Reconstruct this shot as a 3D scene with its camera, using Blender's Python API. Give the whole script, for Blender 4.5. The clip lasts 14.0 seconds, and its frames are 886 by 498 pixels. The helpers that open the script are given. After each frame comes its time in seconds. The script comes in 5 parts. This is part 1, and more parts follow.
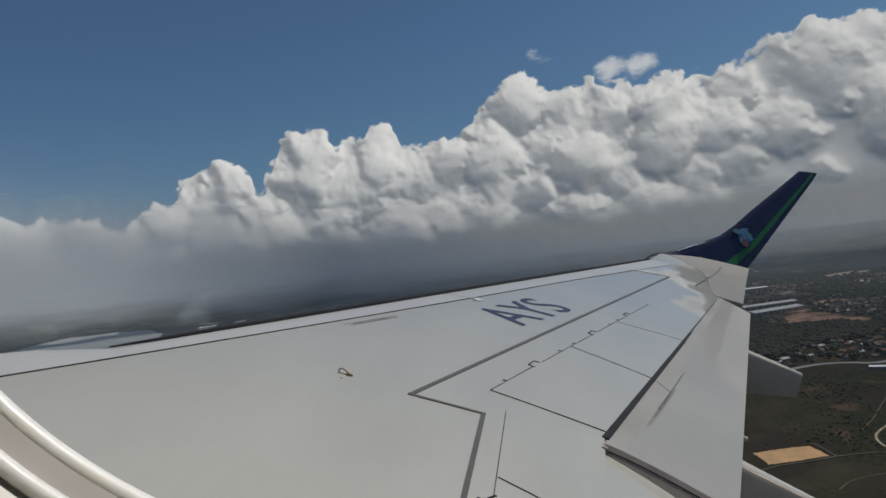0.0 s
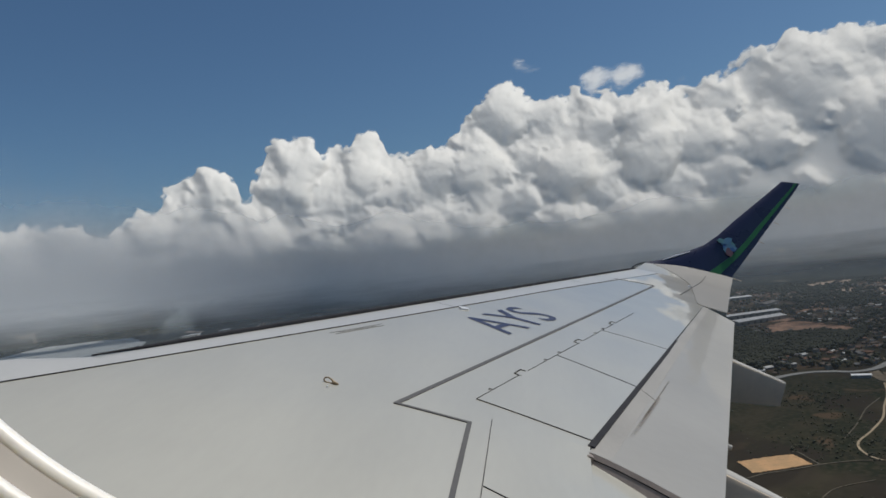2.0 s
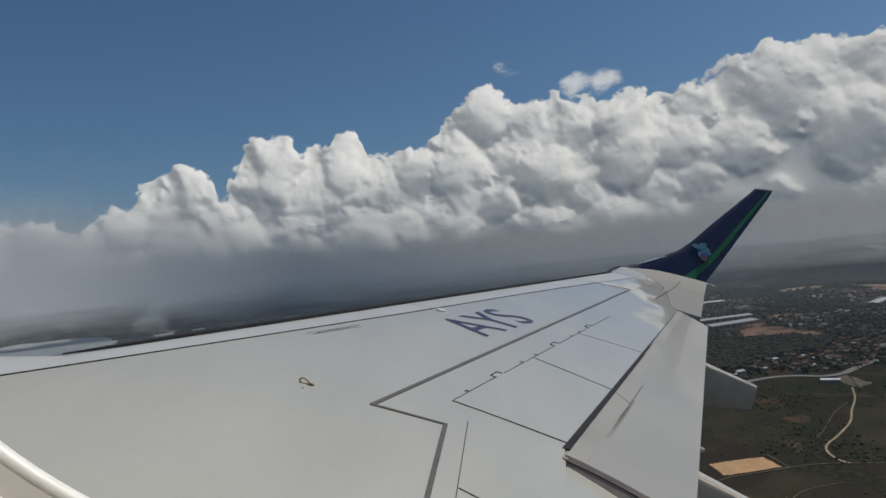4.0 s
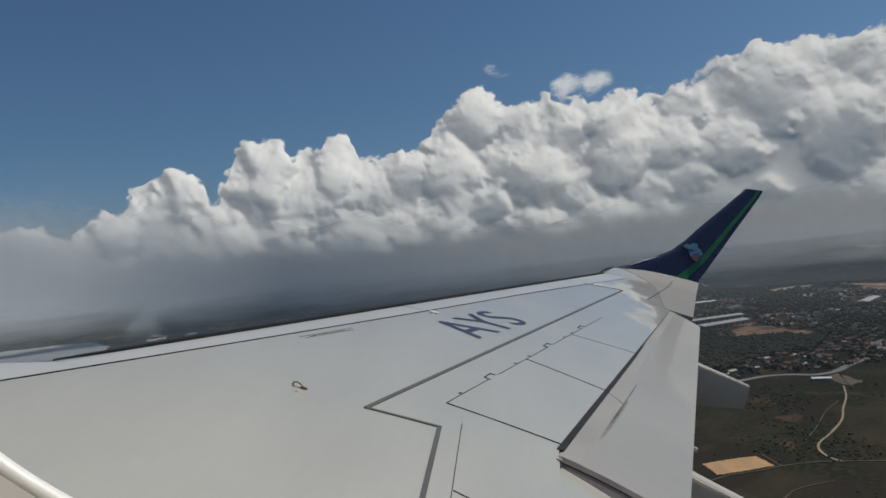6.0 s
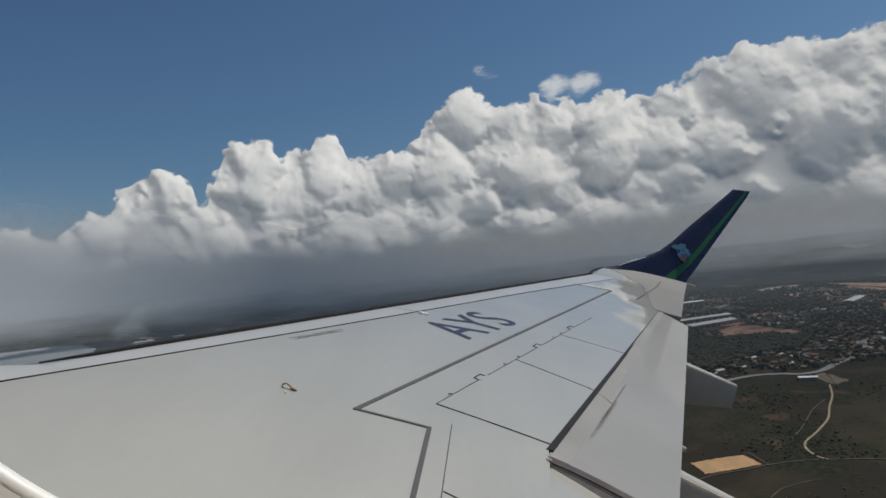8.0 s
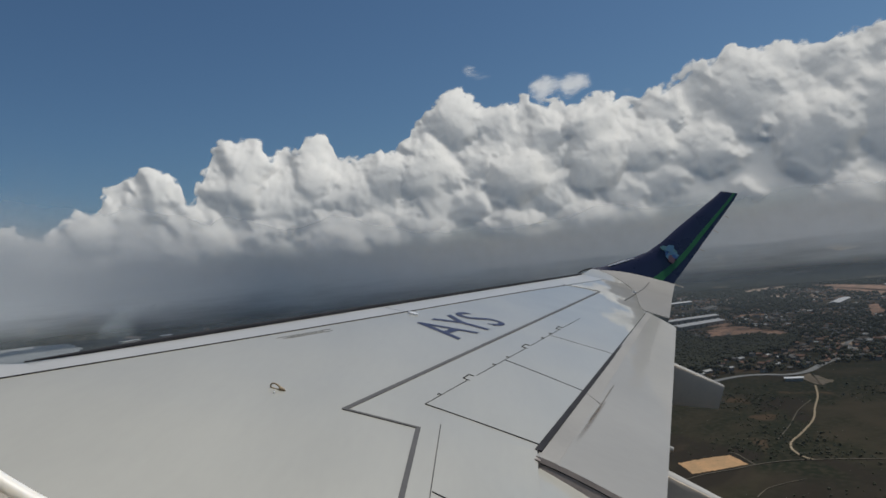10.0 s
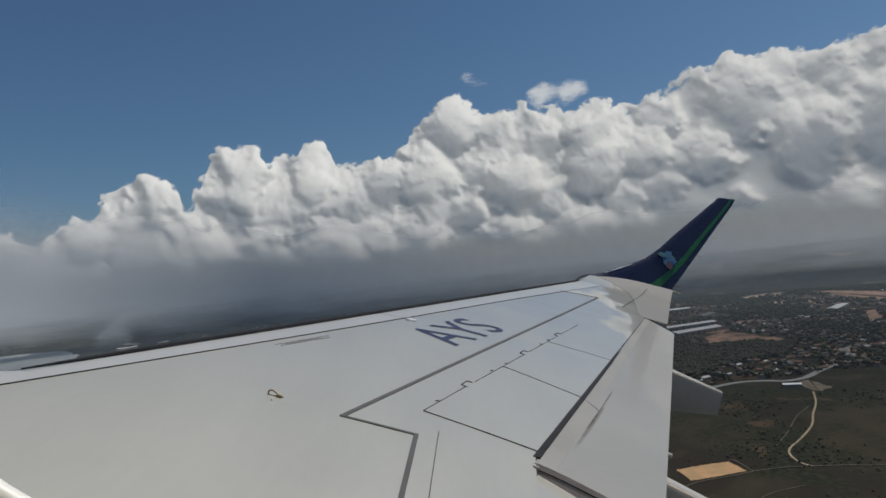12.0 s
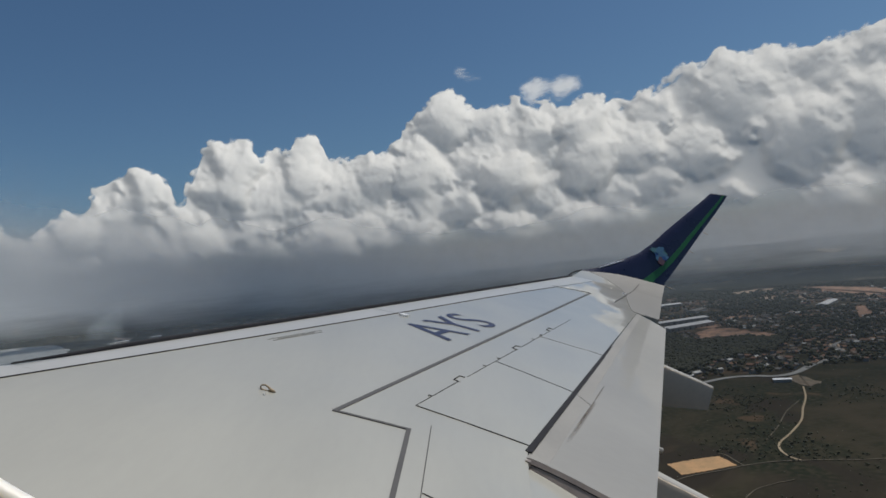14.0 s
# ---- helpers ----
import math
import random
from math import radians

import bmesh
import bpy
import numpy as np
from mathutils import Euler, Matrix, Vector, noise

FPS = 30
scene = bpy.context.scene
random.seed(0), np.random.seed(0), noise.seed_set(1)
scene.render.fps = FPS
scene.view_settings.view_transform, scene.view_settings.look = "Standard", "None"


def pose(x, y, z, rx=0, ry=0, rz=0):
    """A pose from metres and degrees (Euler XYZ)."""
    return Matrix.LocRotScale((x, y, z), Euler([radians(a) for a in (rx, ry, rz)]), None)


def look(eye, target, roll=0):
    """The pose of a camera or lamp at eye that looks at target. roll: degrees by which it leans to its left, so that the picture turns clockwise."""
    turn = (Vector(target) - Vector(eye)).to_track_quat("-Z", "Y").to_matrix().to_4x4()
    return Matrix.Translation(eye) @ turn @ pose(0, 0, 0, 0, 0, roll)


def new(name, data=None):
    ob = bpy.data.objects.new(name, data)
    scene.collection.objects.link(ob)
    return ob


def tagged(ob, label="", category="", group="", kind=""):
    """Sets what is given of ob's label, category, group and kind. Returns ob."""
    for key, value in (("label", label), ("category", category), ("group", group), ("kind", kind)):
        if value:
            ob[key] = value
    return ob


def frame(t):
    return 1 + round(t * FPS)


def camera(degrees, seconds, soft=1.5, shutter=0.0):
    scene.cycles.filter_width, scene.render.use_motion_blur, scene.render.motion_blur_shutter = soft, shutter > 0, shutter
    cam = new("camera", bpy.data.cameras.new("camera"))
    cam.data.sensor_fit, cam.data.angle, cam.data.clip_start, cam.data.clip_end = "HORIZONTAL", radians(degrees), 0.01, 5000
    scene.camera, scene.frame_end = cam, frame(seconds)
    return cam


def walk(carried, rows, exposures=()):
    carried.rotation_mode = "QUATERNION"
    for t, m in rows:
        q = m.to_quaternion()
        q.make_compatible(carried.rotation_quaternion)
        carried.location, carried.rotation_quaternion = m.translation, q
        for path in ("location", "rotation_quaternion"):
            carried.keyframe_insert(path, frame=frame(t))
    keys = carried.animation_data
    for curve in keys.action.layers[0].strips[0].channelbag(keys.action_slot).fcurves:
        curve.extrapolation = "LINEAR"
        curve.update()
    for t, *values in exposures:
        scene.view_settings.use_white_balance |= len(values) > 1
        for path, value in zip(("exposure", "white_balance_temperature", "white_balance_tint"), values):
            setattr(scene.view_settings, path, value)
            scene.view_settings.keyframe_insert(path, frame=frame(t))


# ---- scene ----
cam = camera(66.18, 14.0, soft=1.6)
PATH = [
    (0.0, pose(0.0004, 0.0060, 200.0000, 91.107, 6.318, -83.555)),
    (0.5, pose(0.0004, 0.0043, 200.0000, 90.495, 5.902, -83.580)),
    (1.0, pose(0.0004, 0.0067, 200.0000, 90.446, 5.425, -84.495)),
    (1.5, pose(0.0004, 0.0055, 200.0000, 90.596, 6.217, -84.352)),
    (2.0, pose(0.0004, 0.0061, 200.0000, 91.695, 6.154, -84.709)),
    (2.5, pose(0.0004, 0.0060, 200.0000, 91.015, 6.083, -84.606)),
    (3.0, pose(0.0004, 0.0064, 200.0000, 91.098, 5.470, -85.538)),
    (5.5, pose(0.0004, 0.0088, 200.0000, 91.886, 5.889, -87.309)),
    (6.0, pose(0.0004, 0.0086, 200.0000, 91.769, 5.907, -87.214)),
    (6.5, pose(0.0004, 0.0089, 200.0000, 91.525, 6.118, -87.457)),
    (7.0, pose(0.0004, 0.0099, 200.0000, 91.948, 5.949, -87.770)),
    (9.5, pose(0.0004, 0.0099, 200.0000, 91.251, 6.137, -88.753)),
    (10.0, pose(0.0004, 0.0109, 200.0000, 91.671, 5.812, -89.014)),
    (10.5, pose(0.0004, 0.0108, 200.0000, 91.896, 5.864, -89.142)),
    (11.0, pose(0.0004, 0.0089, 200.0000, 91.770, 6.076, -88.817)),
    (11.5, pose(0.0004, 0.0108, 200.0000, 92.049, 6.014, -88.997)),
    (12.0, pose(0.0004, 0.0114, 200.0000, 92.186, 5.838, -89.188)),
    (12.5, pose(0.0004, 0.0118, 200.0000, 92.122, 5.964, -89.374)),
    (13.0, pose(0.0004, 0.0120, 200.0000, 91.999, 5.893, -89.548)),
    (13.5, pose(0.0004, 0.0124, 200.0000, 91.845, 5.935, -89.728)),
    (14.0, pose(0.0004, 0.0120, 200.0000, 91.709, 5.710, -89.799)),
]
# the automatic exposure lifts a little early on
walk(cam, PATH, [(0.0, -0.12), (0.5, -0.08), (1.0, 0.0), (1.5, 0.06), (2.0, 0.11), (2.5, 0.07), (3.0, 0.0), (5.5, 0.0), (9.5, 0.0), (13.0, 0.0), (14.0, 0.04)])

# ---- light ----
SUN_EL, SUN_AZ = 62.0, -75.0     # azimuth from outboard (+x) towards the nose (+y)
world = bpy.data.worlds.new("world")
scene.world = world
world.use_nodes = True
wn, wl = world.node_tree.nodes, world.node_tree.links
wn.clear()
w_out = wn.new("ShaderNodeOutputWorld")
w_bg = wn.new("ShaderNodeBackground")
w_sky = wn.new("ShaderNodeTexSky")
w_sky.sky_type, w_sky.sun_disc = "NISHITA", False
w_sky.sun_elevation, w_sky.sun_rotation = radians(SUN_EL), radians(90 - SUN_AZ)
w_sky.altitude, w_sky.air_density, w_sky.dust_density, w_sky.ozone_density = 200, 1.0, 1.3, 2.5
w_bg.inputs["Strength"].default_value = 0.056
w_tint = wn.new("ShaderNodeMix")
w_tint.data_type, w_tint.blend_type = "RGBA", "MULTIPLY"
w_tint.inputs["Factor"].default_value = 1.0
w_tint.inputs["B"].default_value = (0.70, 0.92, 1.05, 1)
wl.new(w_sky.outputs[0], w_tint.inputs["A"])
wl.new(w_tint.outputs["Result"], w_bg.inputs["Color"])
# grey haze low over the horizon, under the cloud bank
w_co = wn.new("ShaderNodeTexCoord")
w_sep = wn.new("ShaderNodeSeparateXYZ")
wl.new(w_co.outputs["Generated"], w_sep.inputs[0])
w_ramp = wn.new("ShaderNodeMapRange")
w_ramp.interpolation_type = "SMOOTHSTEP"
w_ramp.inputs["From Min"].default_value, w_ramp.inputs["From Max"].default_value = 0.02, 0.115
wl.new(w_sep.outputs["Z"], w_ramp.inputs["Value"])
w_haze = wn.new("ShaderNodeBackground")
w_haze.inputs["Color"].default_value = (0.235, 0.245, 0.25, 1)
w_haze.inputs["Strength"].default_value = 0.85
w_mix = wn.new("ShaderNodeMixShader")
wl.new(w_ramp.outputs[0], w_mix.inputs[0])
wl.new(w_haze.outputs[0], w_mix.inputs[1])
wl.new(w_bg.outputs[0], w_mix.inputs[2])
wl.new(w_mix.outputs[0], w_out.inputs[0])

sun_data = bpy.data.lights.new("sun", "SUN")
sun_data.energy, sun_data.angle, sun_data.color = 3.6, radians(0.53), (1.0, 0.96, 0.9)
sun = new("sun", sun_data)
sun_dir = Vector((math.cos(radians(SUN_EL)) * math.cos(radians(SUN_AZ)),
                  math.cos(radians(SUN_EL)) * math.sin(radians(SUN_AZ)), math.sin(radians(SUN_EL))))
sun.matrix_world = look((0, 0, 900), Vector((0, 0, 900)) - sun_dir)

# ---- materials ----
def material(name, base, rough=0.6, metal=0.0, vary=0.12, scale=4.0, fine=40.0, bump=0.0, coat=0.0, second=None,
             coords="Object", stretch=(1, 1, 1)):
    """A principled surface with coarse and fine variation of its colour, roughness and relief."""
    m = bpy.data.materials.new(name)
    m.use_nodes = True
    n, l = m.node_tree.nodes, m.node_tree.links
    b = n["Principled BSDF"]
    co = n.new("ShaderNodeTexCoord")
    mp = n.new("ShaderNodeMapping")
    mp.inputs["Scale"].default_value = stretch
    l.new(co.outputs[coords], mp.inputs[0])
    n1, n2 = n.new("ShaderNodeTexNoise"), n.new("ShaderNodeTexNoise")
    n1.inputs["Scale"].default_value, n2.inputs["Scale"].default_value = scale, fine
    n1.inputs["Detail"].default_value = n2.inputs["Detail"].default_value = 5
    for q in (n1, n2):
        l.new(mp.outputs[0], q.inputs["Vector"])
    mul = n.new("ShaderNodeMath")
    mul.operation = "ADD"
    half = n.new("ShaderNodeMath")
    half.operation = "MULTIPLY"
    half.inputs[1].default_value = 0.4
    l.new(n2.outputs[0], half.inputs[0])
    l.new(n1.outputs[0], mul.inputs[0])
    l.new(half.outputs[0], mul.inputs[1])
    rg = n.new("ShaderNodeMapRange")
    rg.inputs["From Min"].default_value, rg.inputs["From Max"].default_value = 0.45, 0.95
    l.new(mul.outputs[0], rg.inputs[0])
    mix = n.new("ShaderNodeMix")
    mix.data_type = "RGBA"
    lo = second or tuple(c * (1 - vary) for c in base)
    hi = base if second else tuple(min(1, c * (1 + vary)) for c in base)
    mix.inputs["A"].default_value, mix.inputs["B"].default_value = (*lo, 1), (*hi, 1)
    l.new(rg.outputs[0], mix.inputs["Factor"])
    l.new(mix.outputs["Result"], b.inputs["Base Color"])
    rr = n.new("ShaderNodeMapRange")
    rr.inputs["To Min"].default_value, rr.inputs["To Max"].default_value = rough * 0.85, min(1, rough * 1.15)
    l.new(n1.outputs[0], rr.inputs[0])
    l.new(rr.outputs[0], b.inputs["Roughness"])
    b.inputs["Metallic"].default_value = metal
    b.inputs["Coat Weight"].default_value, b.inputs["Coat Roughness"].default_value = coat, 0.05
    if bump:
        bp = n.new("ShaderNodeBump")
        bp.inputs["Strength"].default_value, bp.inputs["Distance"].default_value = 1.0, bump
        l.new(mul.outputs[0], bp.inputs["Height"])
        l.new(bp.outputs[0], b.inputs["Normal"])
    return m


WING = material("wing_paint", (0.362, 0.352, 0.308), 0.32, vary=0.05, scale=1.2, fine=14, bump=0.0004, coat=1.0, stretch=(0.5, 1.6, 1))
SLAT = material("slat_paint", (0.36, 0.36, 0.35), 0.32, vary=0.05, scale=2, fine=25, bump=0.001, coat=0.3)
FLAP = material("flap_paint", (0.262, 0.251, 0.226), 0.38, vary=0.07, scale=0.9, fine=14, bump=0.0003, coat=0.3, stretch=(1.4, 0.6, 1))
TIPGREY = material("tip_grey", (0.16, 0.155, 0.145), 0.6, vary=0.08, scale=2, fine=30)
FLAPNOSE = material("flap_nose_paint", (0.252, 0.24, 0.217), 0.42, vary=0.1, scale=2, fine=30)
# black for joints, seals and strips that stand in for shaded gaps
BLACKLINE = material("black_line", (0.022, 0.022, 0.025), 0.75, vary=0.3, scale=6)
GREYLINE = material("grey_marking", (0.085, 0.083, 0.082), 0.5, vary=0.1, scale=10)
NAVY = material("navy_paint", (0.012, 0.014, 0.045), 0.28, vary=0.2, scale=3, coat=0.3)
LETTER = material("letter_blue", (0.022, 0.028, 0.065), 0.4, vary=0.1, scale=8)
GREEN = material("stripe_green", (0.03, 0.16, 0.05), 0.3, vary=0.15, scale=5)
# beige for a grey part: warm bounced light put into the colour
FAIRING = material("fairing_beige", (0.58, 0.49, 0.39), 0.65, vary=0.1, scale=3, fine=25)
RIDGE = material("fairing_top", (0.34, 0.33, 0.31), 0.8, vary=0.08, scale=4, fine=25)
RIDGE.node_tree.nodes["Principled BSDF"].inputs["Specular IOR Level"].default_value = 0.15
BRASS = material("anodised_hook", (0.21, 0.155, 0.09), 0.5, metal=0.2, vary=0.25, scale=30)
# pale and only half metallic, so glints stay bright in the colour
METAL = material("bare_metal", (0.8, 0.8, 0.8), 0.3, metal=0.45, vary=0.1, scale=20)
GRIME = material("oil_streak", (0.13, 0.105, 0.085), 0.6, vary=0.4, scale=12)


def waves(m, scale, height):
    """Long shallow waves in a riveted skin, which bend what it mirrors."""
    n, l = m.node_tree.nodes, m.node_tree.links
    co, nz, bp = n.new("ShaderNodeTexCoord"), n.new("ShaderNodeTexNoise"), n.new("ShaderNodeBump")
    nz.inputs["Scale"].default_value, nz.inputs["Detail"].default_value = scale, 2
    bp.inputs["Strength"].default_value, bp.inputs["Distance"].default_value = 1.0, height
    l.new(co.outputs["Object"], nz.inputs["Vector"])
    l.new(nz.outputs[0], bp.inputs["Height"])
    b = n["Principled BSDF"]
    if b.inputs["Normal"].is_linked:
        l.new(b.inputs["Normal"].links[0].from_socket, bp.inputs["Normal"])
    l.new(bp.outputs[0], b.inputs["Normal"])
    l.new(bp.outputs[0], b.inputs["Coat Normal"])


waves(WING, 0.55, 0.05)
waves(FLAP, 0.8, 0.02)


def thin_out(m, key):
    """Lets a stain fade by its own wear, broken up by its grain."""
    n, l = m.node_tree.nodes, m.node_tree.links
    at, nz, mu = n.new("ShaderNodeAttribute"), n.new("ShaderNodeTexNoise"), n.new("ShaderNodeMath")
    at.attribute_name, nz.inputs["Scale"].default_value, nz.inputs["Detail"].default_value = key, 25, 4
    mu.operation = "MULTIPLY"
    mu.use_clamp = True
    gain = n.new("ShaderNodeMath")
    gain.operation, gain.inputs[1].default_value = "MULTIPLY", 1.7
    l.new(nz.outputs[0], gain.inputs[0])
    l.new(at.outputs["Fac"], mu.inputs[0])
    l.new(gain.outputs[0], mu.inputs[1])
    l.new(mu.outputs[0], n["Principled BSDF"].inputs["Alpha"])


thin_out(GRIME, "wear")
for _m in (BLACKLINE, GREYLINE):
    _m.node_tree.nodes["Principled BSDF"].inputs["Specular IOR Level"].default_value = 0.12
ENDGREY = material("flap_end_paint", (0.21, 0.18, 0.163), 0.5, vary=0.15, scale=8, fine=40)
PATCHES = [material("logo_" + nm, c, 0.35, vary=0.1, scale=20) for nm, c in (
    ("sky", (0.09, 0.20, 0.30)), ("pale", (0.20, 0.28, 0.30)), ("blue", (0.04, 0.10, 0.25)), ("teal", (0.10, 0.22, 0.23)),
    ("rose", (0.14, 0.08, 0.09)))]
LINING = material("cabin_lining", (0.60, 0.57, 0.53), 0.5, vary=0.05, scale=12, fine=80)
LIP = material("window_lip", (0.78, 0.745, 0.69), 0.4, vary=0.03, scale=20, coat=0.15)
LIP.node_tree.nodes["Principled BSDF"].inputs["Subsurface Weight"].default_value = 1.0
LIP.node_tree.nodes["Principled BSDF"].inputs["Subsurface Radius"].default_value = (1.0, 0.95, 0.85)
LIP.node_tree.nodes["Principled BSDF"].inputs["Subsurface Scale"].default_value = 0.006
GASKET = material("window_gasket", (0.40, 0.37, 0.335), 0.5, vary=0.1, scale=30)
WHITE_SKIN = material("fuselage_paint", (0.7, 0.7, 0.7), 0.35, vary=0.04, scale=2, coat=0.3)

# ---- mesh helpers ----
def mesh_of(name, verts, faces, mat, smooth=False):
    me = bpy.data.meshes.new(name)
    me.from_pydata([tuple(v) for v in verts], [], faces)
    me.validate()
    me.materials.append(mat)
    if smooth:
        me.polygons.foreach_set("use_smooth", [True] * len(me.polygons))
        me.set_sharp_from_angle(angle=radians(40))
    me.update()
    return me


def part(name, data, parent, label=""):
    """One mesh object under a thing or under a part, in the thing's own axes."""
    ob = new(name, data)
    ob.parent = parent
    if label:
        ob["label"] = label
    return ob


def solid(outline, top, thick, nsub=1):
    """Vertices and faces of a slab: outline in plan, top(x, y) its upper face, thick its depth."""
    pts = []
    for i, a in enumerate(outline):
        b = outline[(i + 1) % len(outline)]
        for k in range(nsub):
            pts.append((a[0] + (b[0] - a[0]) * k / nsub, a[1] + (b[1] - a[1]) * k / nsub))
    up = [(x, y, top(x, y)) for x, y in pts]
    dn = [(x, y, top(x, y) - thick) for x, y in pts]
    n = len(pts)
    faces = [tuple(range(n)), tuple(range(2 * n - 1, n - 1, -1))]
    faces += [(i, i + n, (i + 1) % n + n, (i + 1) % n) for i in range(n)]
    return up + dn, faces


def strip(points, width, top, lift=0.003, depth=0.006, step=0.12):
    """A thin band along a polyline in plan, lying on a surface, with mitred corners."""
    pts = []
    for a, b in zip(points, points[1:]):
        k = max(1, int(math.dist(a, b) / step))
        pts += [(a[0] + (b[0] - a[0]) * i / k, a[1] + (b[1] - a[1]) * i / k) for i in range(k)]
    pts.append(points[-1])
    verts, faces = [], []
    for i, p in enumerate(pts):
        q0, q1 = pts[max(0, i - 1)], pts[min(len(pts) - 1, i + 1)]
        d0 = Vector((p[0] - q0[0], p[1] - q0[1]))
        d1 = Vector((q1[0] - p[0], q1[1] - p[1]))
        if d0.length == 0:
            d0 = d1
        if d1.length == 0:
            d1 = d0
        d0.normalize(), d1.normalize()
        n0, n1 = Vector((-d0.y, d0.x)), Vector((-d1.y, d1.x))
        m = (n0 + n1).normalized()
        m *= width / 2 / max(0.35, m.dot(n0))
        for s in (1, -1):
            x, y = p[0] + s * m.x, p[1] + s * m.y
            z = top(x, y)
            verts += [(x, y, z + lift), (x, y, z + lift - depth)]
    for i in range(len(pts) - 1):
        a, b = 4 * i, 4 * i + 4
        faces += [(a, b, b + 2, a + 2), (a + 1, a + 3, b + 3, b + 1), (a, a + 1, b + 1, b), (a + 2, b + 2, b + 3, a + 3)]
    e = 4 * (len(pts) - 1)
    faces += [(0, 2, 3, 1), (e, e + 1, e + 3, e + 2)]
    return verts, faces


def tube(points, radius, sides=8, closed=False, squash=1.0):
    """A round bar along points."""
    verts, faces, n = [], [], len(points)
    for i, p in enumerate(points):
        p = Vector(p)
        a = Vector(points[(i - 1) % n] if closed or i else points[0])
        b = Vector(points[(i + 1) % n] if closed or i < n - 1 else points[-1])
        d = (b - a).normalized()
        u = d.orthogonal() if abs(d.x) > 0.95 else d.cross(Vector((1, 0, 0)))
        u.normalize()
        v = d.cross(u)
        r = radius[i] if isinstance(radius, (list, tuple)) else radius
        for k in range(sides):
            t = 2 * math.pi * k / sides
            verts.append(p + r * (math.cos(t) * u + squash * math.sin(t) * v))
    for i in range(n if closed else n - 1):
        for k in range(sides):
            a, b = i * sides, ((i + 1) % n) * sides
            faces.append((a + k, a + (k + 1) % sides, b + (k + 1) % sides, b + k))
    if not closed:
        faces += [tuple(range(sides))[::-1], tuple(range((n - 1) * sides, n * sides))]
    return verts, faces


# ---- the aircraft's axes: x outboard, y towards the nose, z up, tilted nose-up in the climb ----
AIRCRAFT = Matrix(((0.9976, 0.0, -0.0693, 0.0), (-0.0228, 0.9445, -0.3277, 0.0), (0.0655, 0.3284, 0.9422, 200.0), (0, 0, 0, 1)))
_q = AIRCRAFT.to_quaternion()
AIRCRAFT = Matrix.Translation((0, 0, 200)) @ _q.to_matrix().to_4x4()
CAMBER = 0.05


def lead(x):
    return 3.904 - 0.5114 * x


def slat_line(x):
    return 3.824 - 0.5504 * x + 0.0034 * (min(x, 8.5) - 3.2) ** 2


def trail(x):
    return -0.177 - 0.303 * x


def flap_line(x):
    return -0.739 - 0.3658 * (x - 4.037)


def wing_z(x, y):
    c = lead(x) - trail(x)
    s = (lead(x) - y) / c
    z = -1.589 + 0.101 * x + 0.006 * y - CAMBER * c * (s - 0.42) ** 2
    if x < 3.95 and y < -0.25:
        z -= 0.125 * (-0.25 - y) ** 2 + 0.026 * min(1.0, max(0.0, (x - 3.3) / 0.55)) * min(1.0, (-0.25 - y) / 0.4)
    if x > 11.6:
        z += 0.2 * (x - 11.6) ** 2
    return z


def rear(x):
    if x < 3.96:
        return -0.71
    return flap_line(x) if x < 9.62 else trail(x)


def skin_front(x):
    """Where the fixed skin begins: behind the slats, and at the tip in front of the winglet's root."""
    if x < 11.72:
        return slat_line(x) - 0.004
    return lead(x) - 0.03 if x < 12.2 else lead(12.2) - 0.03 - 0.88 * (x - 12.2) / 0.25


# ---- the wing ----
wing = new("aircraft_wing")
wing.matrix_world = AIRCRAFT
tagged(wing, "glossy white aircraft wing with grey marking lines and a navy winglet", "aircraft wing", kind="")


def wing_shell():
    xs = sorted(set([0.165] + [0.2 + 0.25 * i for i in range(50)] + [3.955, 3.965, 9.615, 9.625, 11.715, 11.725, 12.3, 12.37, 12.45]))
    xs = [x for x in xs if x <= 12.46]
    verts, faces, ny = [], [], 28
    for x in xs:
        f0, r0 = skin_front(x), rear(x)
        for j in range(ny + 1):
            y = f0 + (r0 - f0) * j / ny
            verts.append((x, y, wing_z(x, y)))
        th = 0.11 * (lead(x) - trail(x))
        for j in range(ny + 1):
            y = r0 + (f0 - r0) * j / ny
            s = j / ny
            verts.append((x, y, wing_z(x, y) - 0.03 - th * math.sin(math.pi * min(1, s * 0.55 + 0.05))))
    m = 2 * (ny + 1)
    for i in range(len(xs) - 1):
        for j in range(m):
            a, b = i * m, (i + 1) * m
            faces.append((a + j, a + (j + 1) % m, b + (j + 1) % m, b + j))
    faces += [tuple(range(m)), tuple(range((len(xs) - 1) * m, len(xs) * m))[::-1]]
    me = mesh_of("wing_skin", verts, faces, WING, True)
    for p in me.polygons:
        if len(p.vertices) > 4 or abs(p.normal.z) < 0.5:
            p.use_smooth = False
    return me


part("wing_skin", wing_shell(), wing)


def flap_edge(y):
    """The line along which the inboard panel meets the outboard flap's end."""
    return 3.895 + (y + 0.70) * 0.30


